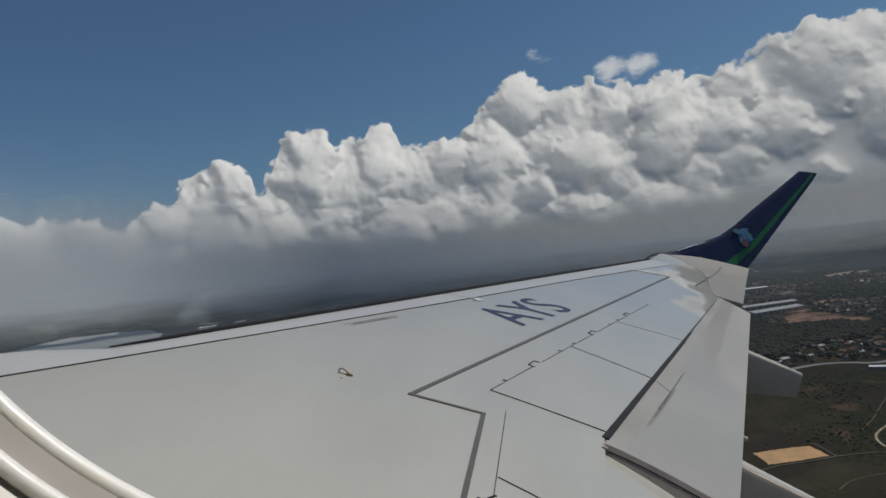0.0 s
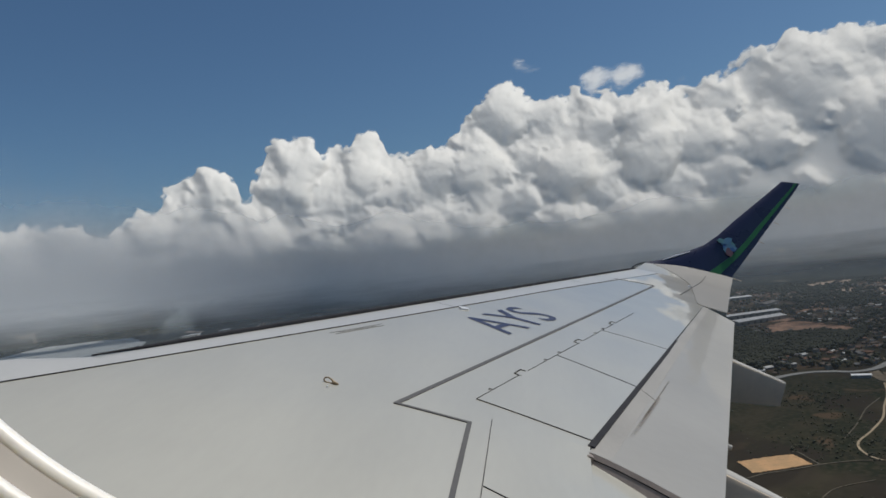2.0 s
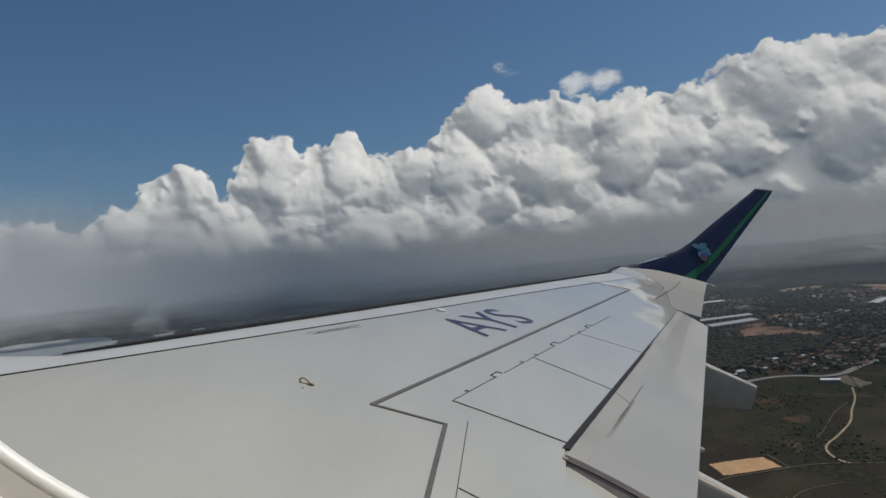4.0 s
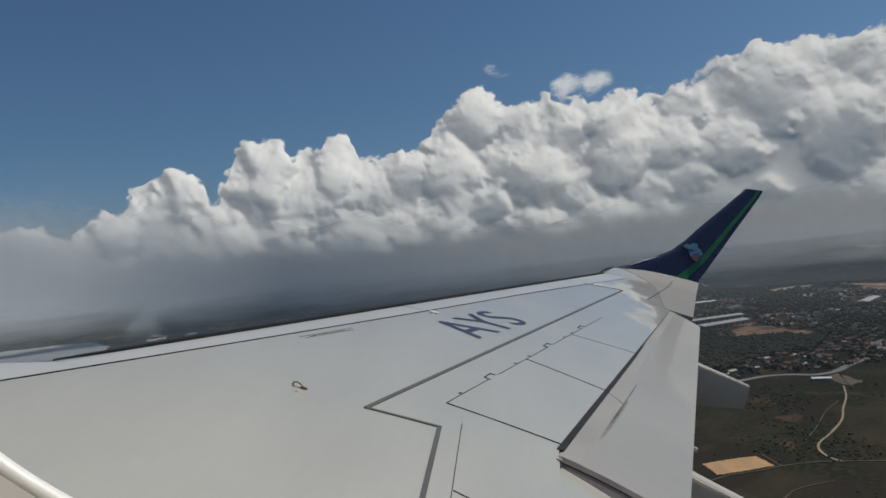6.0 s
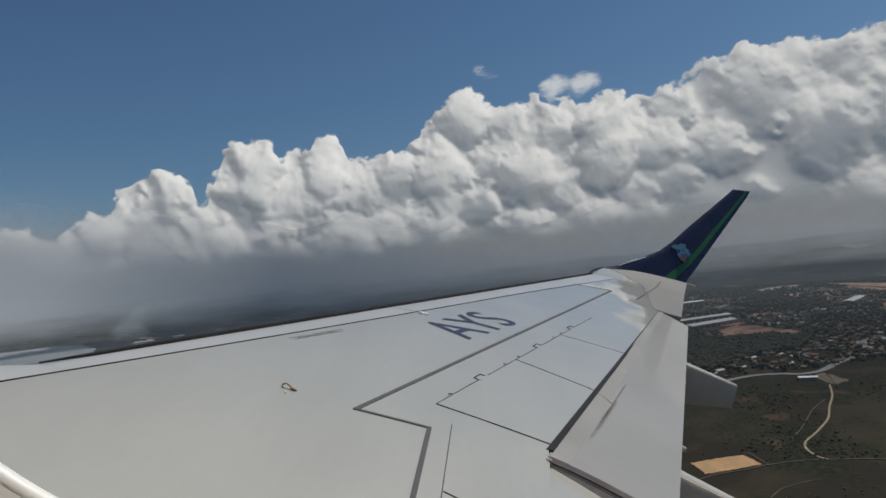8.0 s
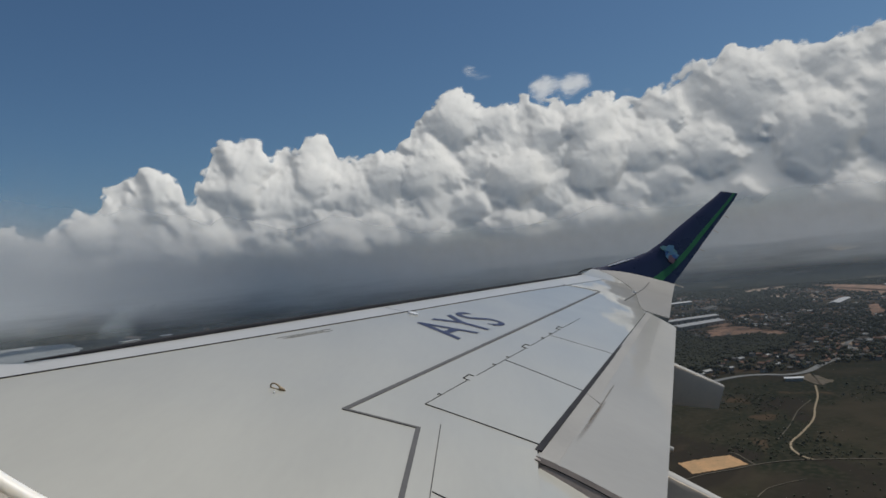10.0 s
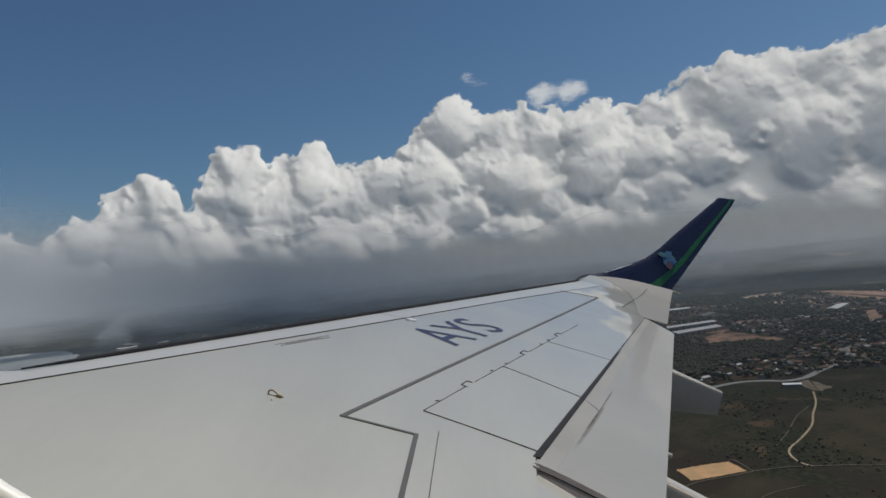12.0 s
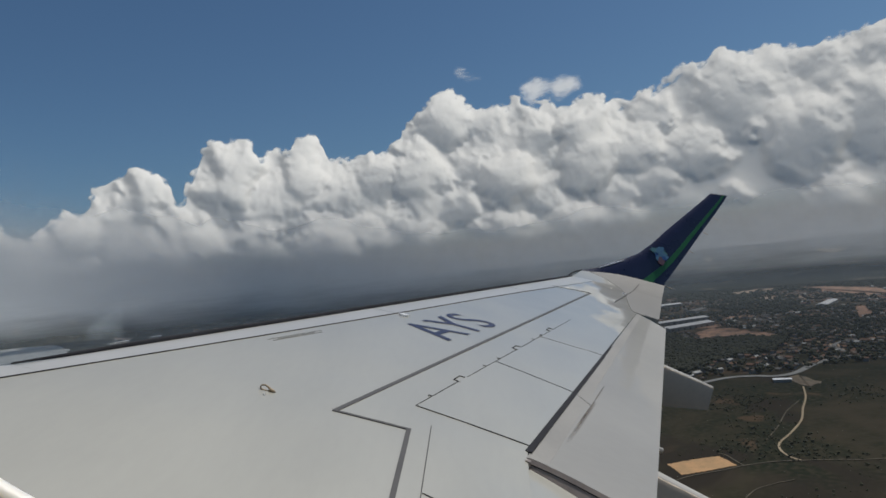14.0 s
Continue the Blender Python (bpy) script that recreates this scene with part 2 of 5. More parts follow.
def inboard_panel():
    nx, ny, verts, faces = 24, 14, [], []
    for j in range(ny + 1):
        y = -0.705 - 1.3 * j / ny
        for i in range(nx + 1):
            x = 0.165 + (flap_edge(y) + 0.15 - 0.165) * i / nx
            verts.append((x, y, wing_z(min(x, 3.94), y) + 0.1 * max(0.0, x - 3.94)))
    n = len(verts)
    verts += [(x, y, z - 0.05) for x, y, z in verts]
    k = nx + 1
    for j in range(ny):
        for i in range(nx):
            a = j * k + i
            faces += [(a, a + k, a + k + 1, a + 1), (n + a, n + a + 1, n + a + k + 1, n + a + k)]
    for j in range(ny):
        a = j * k + nx
        faces.append((a, a + k, n + a + k, n + a))
    return mesh_of("inboard_panel", verts, faces, WING, True)


part("inboard_panel", inboard_panel(), wing)


def slat(x0, x1, grow=0.0):
    """A leading-edge slat: a rounded nose wrapped over the front of the wing."""
    n, verts, faces = max(2, int((x1 - x0) / 0.25)), [], []
    prof = 12
    for i in range(n + 1):
        x = x0 + (x1 - x0) * i / n
        bulge = grow * min(1.0, max(0.0, (x1 - x) / 0.6)) ** 0.6
        yl, ys = lead(x) - 0.07 + bulge, slat_line(x) + 0.006
        zt, zl = wing_z(x, ys), wing_z(x, yl) + 0.1 * bulge
        for j in range(prof):
            t = j / (prof - 1)
            if t < 0.5:
                s = t / 0.5
                verts.append((x, ys + (yl - ys) * s, zt + (zl - zt) * s + 0.002))
            else:
                a = (t - 0.5) / 0.5 * math.pi
                verts.append((x, yl + 0.04 * math.sin(a), zl + 0.002 - 0.11 * (1 - math.cos(a)) / 2))
        verts.append((x, ys, zt - 0.11))
    m = prof + 1
    for i in range(n):
        for j in range(m):
            faces.append((i * m + j, i * m + (j + 1) % m, (i + 1) * m + (j + 1) % m, (i + 1) * m + j))
    faces += [tuple(range(m))[::-1], tuple(range(n * m, n * m + m))]
    return mesh_of("slat", verts, faces, SLAT, True)


for a, b in ((3.461, 6.35), (6.36, 9.2), (9.21, 11.72)):
    part("slat", slat(a, b), wing)
part("leading_edge_fairing", slat(0.165, 3.46, 0.2), wing, "smooth white fairing ahead of the wing root")


def spoiler(front, back):
    """A spoiler panel: four corners in plan, slightly proud of the skin."""
    (a, b), (c, d) = front, back
    n, verts, faces = 10, [], []
    for i in range(n + 1):
        p = (a[0] + (b[0] - a[0]) * i / n, a[1] + (b[1] - a[1]) * i / n)
        q = (c[0] + (d[0] - c[0]) * i / n, c[1] + (d[1] - c[1]) * i / n)
        for j in range(5):
            x, y = p[0] + (q[0] - p[0]) * j / 4, p[1] + (q[1] - p[1]) * j / 4
            verts.append((x, y, wing_z(x, y) + 0.003))
        x, y = q
        verts.append((x, y - 0.004, wing_z(x, y) - 0.018))
        x, y = p
        verts.append((x, y, wing_z(x, y) - 0.018))
    for i in range(n):
        for j in range(7):
            faces.append((7 * i + j, 7 * i + (j + 1) % 7, 7 * i + 7 + (j + 1) % 7, 7 * i + 7 + j))
    faces += [tuple(range(7))[::-1], tuple(range(7 * n, 7 * n + 7))]
    return mesh_of("spoiler", verts, faces, WING)


def hinge(x):
    return -0.008 - 0.41 * (x - 4.19)


SPOILERS = ((4.20, 4.06, 5.545, 5.29), (5.56, 5.31, 6.76, 6.71), (6.77, 6.72, 7.93, 8.05))
for xa, xb, xc, xd in SPOILERS:
    part("spoiler", spoiler(((xa, hinge(xa)), (xc, hinge(xc))), ((xb, flap_line(xb)), (xd, flap_line(xd)))), wing)

# dark gaps and seals between the panels
def line(name, pts, w, mat=BLACKLINE, lift=0.005, label=""):
    v, f = strip(pts, w, wing_z, lift)
    return part(name, mesh_of(name, v, f, mat), wing, label)


def gap_strip():
    """Dark strip drawn for the shaded gap behind the spoilers, narrowing towards the tip."""
    verts, faces, n = [], [], 24
    for i in range(n + 1):
        x = 3.965 + 5.64 * i / n
        for y, d in ((flap_line(x) + 0.018, 0), (flap_line(x) - 0.026 + 0.016 * i / n, 0), (flap_line(x) - 0.026 + 0.016 * i / n, 0.03), (flap_line(x) + 0.018, 0.03)):
            verts.append((x, y, wing_z(x, flap_line(x)) + 0.006 - d))
    for i in range(n):
        faces += [(4 * i + j, 4 * i + (j + 1) % 4, 4 * i + 4 + (j + 1) % 4, 4 * i + 4 + j) for j in range(4)]
    return mesh_of("spoiler_gap_strip", verts, faces + [(3, 2, 1, 0), (4 * n, 4 * n + 1, 4 * n + 2, 4 * n + 3)], BLACKLINE)


line("slat_seal", [(x, slat_line(x)) for x in (2.2, 3.2, 4.2, 5, 5.8, 6.6, 7.3, 8, 9, 10.1)], 0.008)
for pts, w in (([(4.19, hinge(4.19)), (4.83, hinge(4.83) + 0.004)], 0.005), ([(4.98, hinge(4.98)), (6.05, hinge(6.05))], 0.005),
               ([(6.2, hinge(6.2)), (7.1, hinge(7.1))], 0.005), ([(7.22, hinge(7.22)), (7.95, hinge(7.95))], 0.005),
               ([(4.19, hinge(4.19)), (4.13, hinge(4.19) - 0.33)], 0.0035), ([(4.13, hinge(4.19) - 0.33), (4.05, flap_line(4.05))], 0.007), ([(5.555, hinge(5.555)), (5.30, flap_line(5.3))], 0.004),
               ([(6.765, hinge(6.765)), (6.715, flap_line(6.715))], 0.002)):
    line("spoiler_gap", pts, w)
for x in (4.86, 6.10, 7.15):
    y = hinge(x)
    line("hinge_notch", [(x - 0.03, y + 0.0), (x - 0.01, y + 0.05), (x + 0.1, y + 0.01), (x + 0.1, y - 0.03)], 0.0065)
for x in (4.42, 5.36, 5.66, 6.6, 6.85):
    y = hinge(x)
    line("hinge_pin", [(x, y), (x + 0.005, y + 0.022), (x - 0.014, y + 0.03)], 0.006)
line("panel_gap", [(3.944, -0.123), (2.55, -0.124)], 0.0035)
line("panel_gap", [(3.165, -0.13), (3.05, -0.45), (2.9, -0.85)], 0.004)
line("panel_hook", [(2.999, -0.134), (2.934, -0.082), (2.936, -0.05)], 0.009)
line("panel_gap", [(10.15, -1.60), (10.29, -2.20)], 0.006)
part("spoiler_gap_strip", gap_strip(), wing, "black strip for the shaded gap behind the spoilers")
line("walkway_line", [(10.29, -2.203), (3.812, 0.436)], 0.028, GREYLINE, label="matt grey walkway line painted on the wing")
line("walkway_line", [(3.812, 0.450), (3.818, -0.008)], 0.019, GREYLINE, 0.0062)
line("walkway_line", [(3.83, 0.002), (2.2, 0.008)], 0.028, GREYLINE, 0.0056)
line("aileron_gap", [(12.2, -3.42), (11.15, -2.99), (10.05, -2.54)], 0.014, GREYLINE, 0.009)
for pts in ([(4.764, 1.121), (5.27, 0.845)], [(4.768, 1.081), (5.238, 0.824)], [(4.825, 1.068), (5.173, 0.877)]):
    line("scuff", pts, 0.0045, GREYLINE, 0.002)

# dark line along the leading edge
def nose_strip():
    pts = [(x, lead(x) - 0.035, wing_z(x, lead(x) - 0.07) + 0.002) for x in [3.47 + 0.25 * i for i in range(34)] if x <= 11.75]
    return tube(pts, [0.005 + 0.014 * min(1.0, i / 3) for i in range(len(pts))], 8)


v, f = nose_strip()
part("leading_edge_line", mesh_of("leading_edge_line", v, f, BLACKLINE, True), wing, "black line along the leading edge")

# grey tip panel with the aileron
tip_outline = [(12.44, -3.45), (12.38, -2.97), (12.24, -2.50), (12.07, -2.75), (11.86, -2.88), (11.64, -2.95), (11.4, -2.96), (11.11, -2.93), (10.64, -2.86), (10.17, -2.775), (9.74, -2.71), (9.63, -2.735)]


def tip_panel():
    n, m, verts, faces = 40, 6, [], []
    front = tip_outline[::-1]
    for i in range(n + 1):
        x = 9.64 + (12.44 - 9.64) * i / n
        yf = front[-1][1]
        for (xa, ya), (xb, yb) in zip(front, front[1:]):
            if xa <= x <= xb:
                yf = ya + (yb - ya) * (x - xa) / (xb - xa)
        yt = trail(x) - 0.003
        for j in range(m + 1):
            y = yf + (yt - yf) * j / m
            verts.append((x, y, wing_z(x, y) + 0.005))
        verts += [(x, yt, wing_z(x, yt) - 0.02), (x, yf, wing_z(x, yf) - 0.02)]
    k = m + 3
    for i in range(n):
        for j in range(k):
            faces.append((k * i + j, k * i + (j + 1) % k, k * (i + 1) + (j + 1) % k, k * (i + 1) + j))
    faces += [tuple(range(k))[::-1], tuple(range(k * n, k * n + k))]
    return mesh_of("wing_tip_panel", verts, faces, TIPGREY, True)


part("wing_tip_panel", tip_panel(), wing, "satin beige-grey panel beside the winglet")

# ---- outboard flap, a little lowered ----
FLAP_Q = [Vector(p) for p in ((3.90, -0.70, -1.228), (9.52, -2.735, -0.648), (9.30, -3.11, -0.745), (3.71, -1.44, -1.355))]


def flap_point(u, v, down=0.0):
    p = FLAP_Q[0].lerp(FLAP_Q[1], u).lerp(FLAP_Q[3].lerp(FLAP_Q[2], u), v)
    p.z += 0.015 * math.sin(math.pi * v ** 0.7) * (1 - 0.6 * u) - down
    return p


def flap_mesh(v0, v1, lift, mat, name, thick=True):
    nu, nv, verts, faces = 24, 8, [], []
    for i in range(nu + 1):
        u = i / nu
        for j in range(nv + 1):
            v = v0 + (v1 - v0) * j / nv
            p = flap_point(u, v)
            verts.append((p.x, p.y, p.z + lift))
        for j in range(nv, -1, -1):
            v = v0 + (v1 - v0) * j / nv
            p = flap_point(u, v, 0.012 + (0.07 * (1 - v) * (1 - 0.5 * u) if thick else 0.0))
            verts.append((p.x, p.y, p.z))
    k = 2 * (nv + 1)
    for i in range(nu):
        for j in range(k):
            faces.append((k * i + j, k * i + (j + 1) % k, k * (i + 1) + (j + 1) % k, k * (i + 1) + j))
    faces += [tuple(range(k))[::-1], tuple(range(k * nu, k * nu + k))]
    me = mesh_of(name, verts, faces, mat, True)
    for p in me.polygons:
        if len(p.vertices) > 4:
            p.use_smooth = False
    return me


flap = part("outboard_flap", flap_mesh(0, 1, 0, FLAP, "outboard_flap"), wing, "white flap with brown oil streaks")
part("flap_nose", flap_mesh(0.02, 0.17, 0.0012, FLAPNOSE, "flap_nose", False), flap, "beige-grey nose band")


def end_face(d0, o0, d1, o1):
    """A sloping strip of the flap's inner end between two depths under its skin."""
    verts, faces, n = [], [], 12
    for i in range(n + 1):
        for d, o in ((d0, o0), (d1, o1), (d1, o1 - 0.03), (d0, o0 - 0.03)):
            p = flap_point(0.0, i / n, d)
            verts.append((p.x - o, p.y, p.z))
    for i in range(n):
        faces += [(4 * i + j, 4 * i + (j + 1) % 4, 4 * i + 4 + (j + 1) % 4, 4 * i + 4 + j) for j in range(4)]
    faces += [(3, 2, 1, 0), (4 * n, 4 * n + 1, 4 * n + 2, 4 * n + 3)]
    return mesh_of("end_plate", verts, faces, ENDGREY)


part("end_plate", end_face(0.002, 0.004, 0.026, 0.016), flap, "brown-grey end plate")
part("end_plate", end_face(0.034, 0.014, 0.10, 0.046), flap, "brown-grey end plate")
# black bar drawn for the dark groove between the end plates
v, f = tube([flap_point(0.0, t / 12, 0.030) + Vector((-0.010, 0, 0)) for t in range(13)], 0.006, 6)
part("end_groove", mesh_of("end_groove", v, f, BLACKLINE, True), flap, "black line for the dark groove in the end")
v, f = solid([(3.86, -0.69), (3.915, -0.69), (3.905, -0.725), (3.85, -0.725)], lambda x, y: -1.236, 0.075)
part("end_bracket", mesh_of("end_bracket", v, f, ENDGREY), flap)


def streak(u0, v0, u1, v1, w):
    """A smear of oil along the flow, worn thin towards its edges."""
    verts, faces, wear, nu, nv = [], [], [], 16, 6
    for i in range(nu + 1):
        t = i / nu
        for j in range(nv + 1):
            q = j / nv - 0.5
            p = flap_point(u0 + (u1 - u0) * t, v0 + (v1 - v0) * t)
            verts.append((p.x + 2 * w * q, p.y + 0.6 * w * q, p.z + 0.003))
            wear.append(max(0.0, 1 - abs(2 * q) ** 1.3) * math.sin(math.pi * min(1.0, 0.04 + t)) ** 0.7 * (1 - 0.55 * t))
    for i in range(nu):
        for j in range(nv):
            a = i * (nv + 1) + j
            faces.append((a, a + 1, a + nv + 2, a + nv + 1))
    me = mesh_of("oil_streak", verts, faces, GRIME)
    me.attributes.new("wear", "FLOAT", "POINT").data.foreach_set("value", wear)
    return me


v, f = tube([flap_point(0.245 - 0.02 * t, 0.02 + 0.2 * t) + Vector((0, 0, 0.001)) for t in (0.0, 0.5, 1.0)], 0.0025, 6)
part("nose_joint", mesh_of("nose_joint", v, f, GREYLINE, True), flap)
part("oil_streak", streak(0.245, 0.235, 0.07, 0.20, 0.034), flap, "brown oil streak behind a fitting")
part("oil_streak", streak(0.215, 0.225, 0.14, 0.205, 0.018), flap)
part("oil_streak", streak(0.33, 0.24, 0.20, 0.22, 0.014), flap)

# ---- flap track fairings ----
def fairing(x, y0, z0, length, drop, height, half):
    n, sides, verts, faces = 14, 12, [], []
    for i in range(n + 1):
        t = i / n
        y = y0 + 0.7 - (length + 0.7) * t
        zt = z0 + 0.08 - drop * max(0.0, (t - 0.3) / 0.7) if t > 0.3 else z0 + 0.08
        hh = height * (0.35 + 0.65 * math.sin(math.pi * min(0.5, t * 0.9)) if t < 0.55 else 1.0 - 0.42 * (t - 0.55) / 0.45)
        ww = half * (1 - 0.55 * max(0, t - 0.5) / 0.5)
        for k in range(sides):
            a = 2 * math.pi * k / sides
            ca, sa = math.cos(a), math.sin(a)
            px = abs(ca) ** 0.22 * math.copysign(1, ca) * ww
            pz = abs(sa) ** 0.3 * math.copysign(1, sa) * hh / 2
            verts.append((x + px, y, zt - hh / 2 + pz))
    for i in range(n):
        for k in range(sides):
            faces.append((sides * i + k, sides * (i + 1) + k, sides * (i + 1) + (k + 1) % sides, sides * i + (k + 1) % sides))
    faces += [tuple(range(sides))[::-1], tuple(range(n * sides, n * sides + sides))]
    me = mesh_of("flap_track_fairing", verts, faces, FAIRING, True)
    me.polygons[-1].use_smooth = False
    return me


def cap(x, y0, z0, length, drop, half):
    """The flat pale top face of a fairing, narrowing towards its tail."""
    verts, faces = [], []
    for i in range(9):
        t = 0.3 + 0.7 * i / 8
        y, z, w = y0 + 0.7 - (length + 0.7) * t, z0 + 0.08 - drop * (t - 0.3) / 0.7, half * (1 - 0.6 * i / 8)
        verts += [(x - w, y, z - 0.004), (x - 0.7 * w, y, z + 0.008), (x + 0.7 * w, y, z + 0.008), (x + w, y, z - 0.004)]
    for i in range(8):
        faces += [(4 * i + j, 4 * i + (j + 1) % 4, 4 * i + 4 + (j + 1) % 4, 4 * i + 4 + j) for j in range(4)]
    return verts, faces + [(3, 2, 1, 0), (32, 33, 34, 35)]


for x, y0, z0, length, drop, hgt, half in ((7.6, -2.60, -1.03, 0.60, 0.17, 0.46, 0.10), (4.68, -1.66, -1.36, 0.75, 0.25, 0.46, 0.10)):
    fr = part("flap_track_fairing", fairing(x, y0, z0, length, drop, hgt, half), wing, "grey canoe fairing under the flap")
    v, f = cap(x, y0, z0, length, drop, half * 0.85)
    part("top_ridge", mesh_of("top_ridge", v, f, RIDGE, True), fr, "pale grey ridge")
for x, y, z in ((7.75, -2.60, -0.945), (4.9, -1.79, -1.25)):
    v, f = tube([(x, y + 0.05, z), (x, y - 0.035, z - 0.012)], 0.02, 8)
    part("flap_bracket", mesh_of("flap_bracket", v, f, FLAP, True), wing)

# ---- winglet ----
def cant(z):
    return 12.45 + 0.33 * (z + 0.25)


EDGE_F = [(-2.40, -0.305), (-2.66, -0.20), (-2.886, -0.065), (-3.12, 0.06), (-3.373, 0.221), (-3.60, 0.46), (-3.828, 0.763), (-4.18, 1.19), (-4.48, 1.56), (-4.56, 1.665)]
EDGE_A = [(-3.93, -0.30), (-3.95, -0.18), (-4.02, -0.06), (-4.08, 0.06), (-4.16, 0.221), (-4.28, 0.46), (-4.43, 0.763), (-4.645, 1.19), (-4.83, 1.56), (-4.885, 1.70)]


def blade_point(i, v, side):
    (yf, zf), (ya, za) = EDGE_F[i], EDGE_A[i]
    y, z = yf + (ya - yf) * v, zf + (za - zf) * v
    th = 0.055 * (1 - 0.06 * i) * math.sin(math.pi * min(1, 0.04 + v ** 0.6 * 0.93))
    return Vector((cant(z) + side * th, y, z))


def blade():
    m, verts, faces = 14, [], []
    for i in range(len(EDGE_F)):
        for j in range(m + 1):
            verts.append(blade_point(i, j / m, -1))
        for j in range(m, -1, -1):
            verts.append(blade_point(i, j / m, 1))
    k = 2 * (m + 1)
    for i in range(len(EDGE_F) - 1):
        for j in range(k):
            faces.append((k * i + j, k * (i + 1) + j, k * (i + 1) + (j + 1) % k, k * i + (j + 1) % k))
    e = k * (len(EDGE_F) - 1)
    faces += [tuple(range(k)), tuple(range(e, e + k))[::-1]]
    return mesh_of("winglet", verts, faces, NAVY, True)


winglet = part("winglet", blade(), wing, "navy blue winglet with a green stripe")


def blade_band(v0, v1, mat, name, lift=0.006, m=4):
    verts, faces = [], []
    for i in range(len(EDGE_F)):
        for j in range(m + 1):
            p = blade_point(i, v0 + (v1 - v0) * j / m, -1)
            verts.append((p.x - lift, p.y, p.z))
        for j in range(m, -1, -1):
            p = blade_point(i, v0 + (v1 - v0) * j / m, -1)
            verts.append((p.x + 0.004, p.y, p.z))
    k = 2 * (m + 1)
    for i in range(len(EDGE_F) - 1):
        for j in range(k):
            faces.append((k * i + j, k * (i + 1) + j, k * (i + 1) + (j + 1) % k, k * i + (j + 1) % k))
    return mesh_of(name, verts, faces, mat)


part("green_stripe", blade_band(0.70, 0.84, GREEN, "green_stripe"), winglet, "bright green stripe")
# pale bar where the polished edge glints; the glint is its shape and colour
v, f = tube([blade_point(i, 0.0, 0) + Vector((-0.03, -0.03, -0.004)) for i in range(1, 4)], [0.006, 0.016, 0.006], 8)
part("edge_glint", mesh_of("edge_glint", v, f, METAL, True), winglet, "polished metal leading edge, its glint put into a bright strip")
# small emblem of coloured patches
EMBLEM = [(0.0, 0.0, 0), (0.055, 0.02, 1), (0.1, -0.01, 3), (0.03, -0.055, 2), (0.085, -0.065, 1), (0.13, -0.055, 0), (0.11, -0.115, 3), (0.06, -0.11, 0), (0.1, -0.17, 4), (0.145, -0.10, 2), (-0.035, 0.045, 3), (0.05, 0.07, 0)]
for k, (dy, dz, c) in enumerate(EMBLEM):
    y, z, r = -3.69 - dy * 1.15, 0.33 + dz * 0.78, 0.05 + 0.016 * ((k * 7) % 3)
    ring = []
    for a in range(6):
        t = a * math.pi / 3 + 0.4 * k
        e = 1 + 0.3 * math.sin(k * 2.3 + a * 1.9)
        ring.append((y + r * e * math.cos(t), z + r * e * math.sin(t) * 0.8))
    verts = [(cant(b) - 0.062 + d - 0.0005 * k, a, b) for d in (0.0, 0.02) for a, b in ring]
    faces = [tuple(range(6)), tuple(range(11, 5, -1))] + [(i, i + 6, (i + 1) % 6 + 6, (i + 1) % 6) for i in range(6)]
    part("emblem_patch", mesh_of("emblem_patch", verts, faces, PATCHES[c]), winglet)
# static wicks
for y, z, s in ((-3.95, -0.24, 0.16), (-4.52, 0.90, 0.1), (-4.68, 1.22, 0.1), (-4.30, 0.5, 0.1)):
    v, f = tube([(cant(z), y, z), (cant(z), y - s, z - 0.02)], 0.006, 6)
    part("static_wick", mesh_of("static_wick", v, f, FAIRING), winglet)
# thin dark bar drawn for the dark ledge line at the tip
v, f = tube([(11.72, -2.08, wing_z(11.72, -2.1) + 0.015), (11.95, -2.2, wing_z(11.95, -2.2) + 0.03), (12.45, -2.42, -0.30)], [0.010, 0.016, 0.010], 8)
part("tip_edge_line", mesh_of("tip_edge_line", v, f, BLACKLINE, True), wing, "dark line along the leading edge at the tip")
v, f = tube([(11.1, -2.915, wing_z(11.1, -2.915)), (11.1, -2.915, wing_z(11.1, -2.915) + 0.012)], 0.035, 10)
part("bright_cap", mesh_of("bright_cap", v, f, METAL), wing, "shiny round fastener cap")

# ---- lettering ----
def letters():
    cu = bpy.data.curves.new("wing_letters", "FONT")
    cu.body, cu.size, cu.extrude, cu.offset = "AYS", 1.0, 0.0, 0.0
    tmp = bpy.data.objects.new("wing_letters_tmp", cu)
    scene.collection.objects.link(tmp)
    bpy.context.view_layer.update()
    me = bpy.data.meshes.new_from_object(tmp.evaluated_get(bpy.context.evaluated_depsgraph_get()))
    bpy.data.objects.remove(tmp)
    xs = [q.co.x for q in me.vertices]
    ys = [q.co.y for q in me.vertices]
    x0, x1, y0, y1 = min(xs), max(xs), min(ys), max(ys)
    for q in me.vertices:
        a, b = (q.co.x - x0) / (x1 - x0), (q.co.y - y0) / (y1 - y0)
        x = 5.80 + 1.03 * a + 0.06 * b
        y = -0.165 - 0.485 * a + 0.48 * b
        q.co = (x, y, wing_z(x, y) + 0.0045)
    me.materials.append(LETTER)
    return me


part("wing_letters", letters(), wing, "dark blue registration letters AYS")

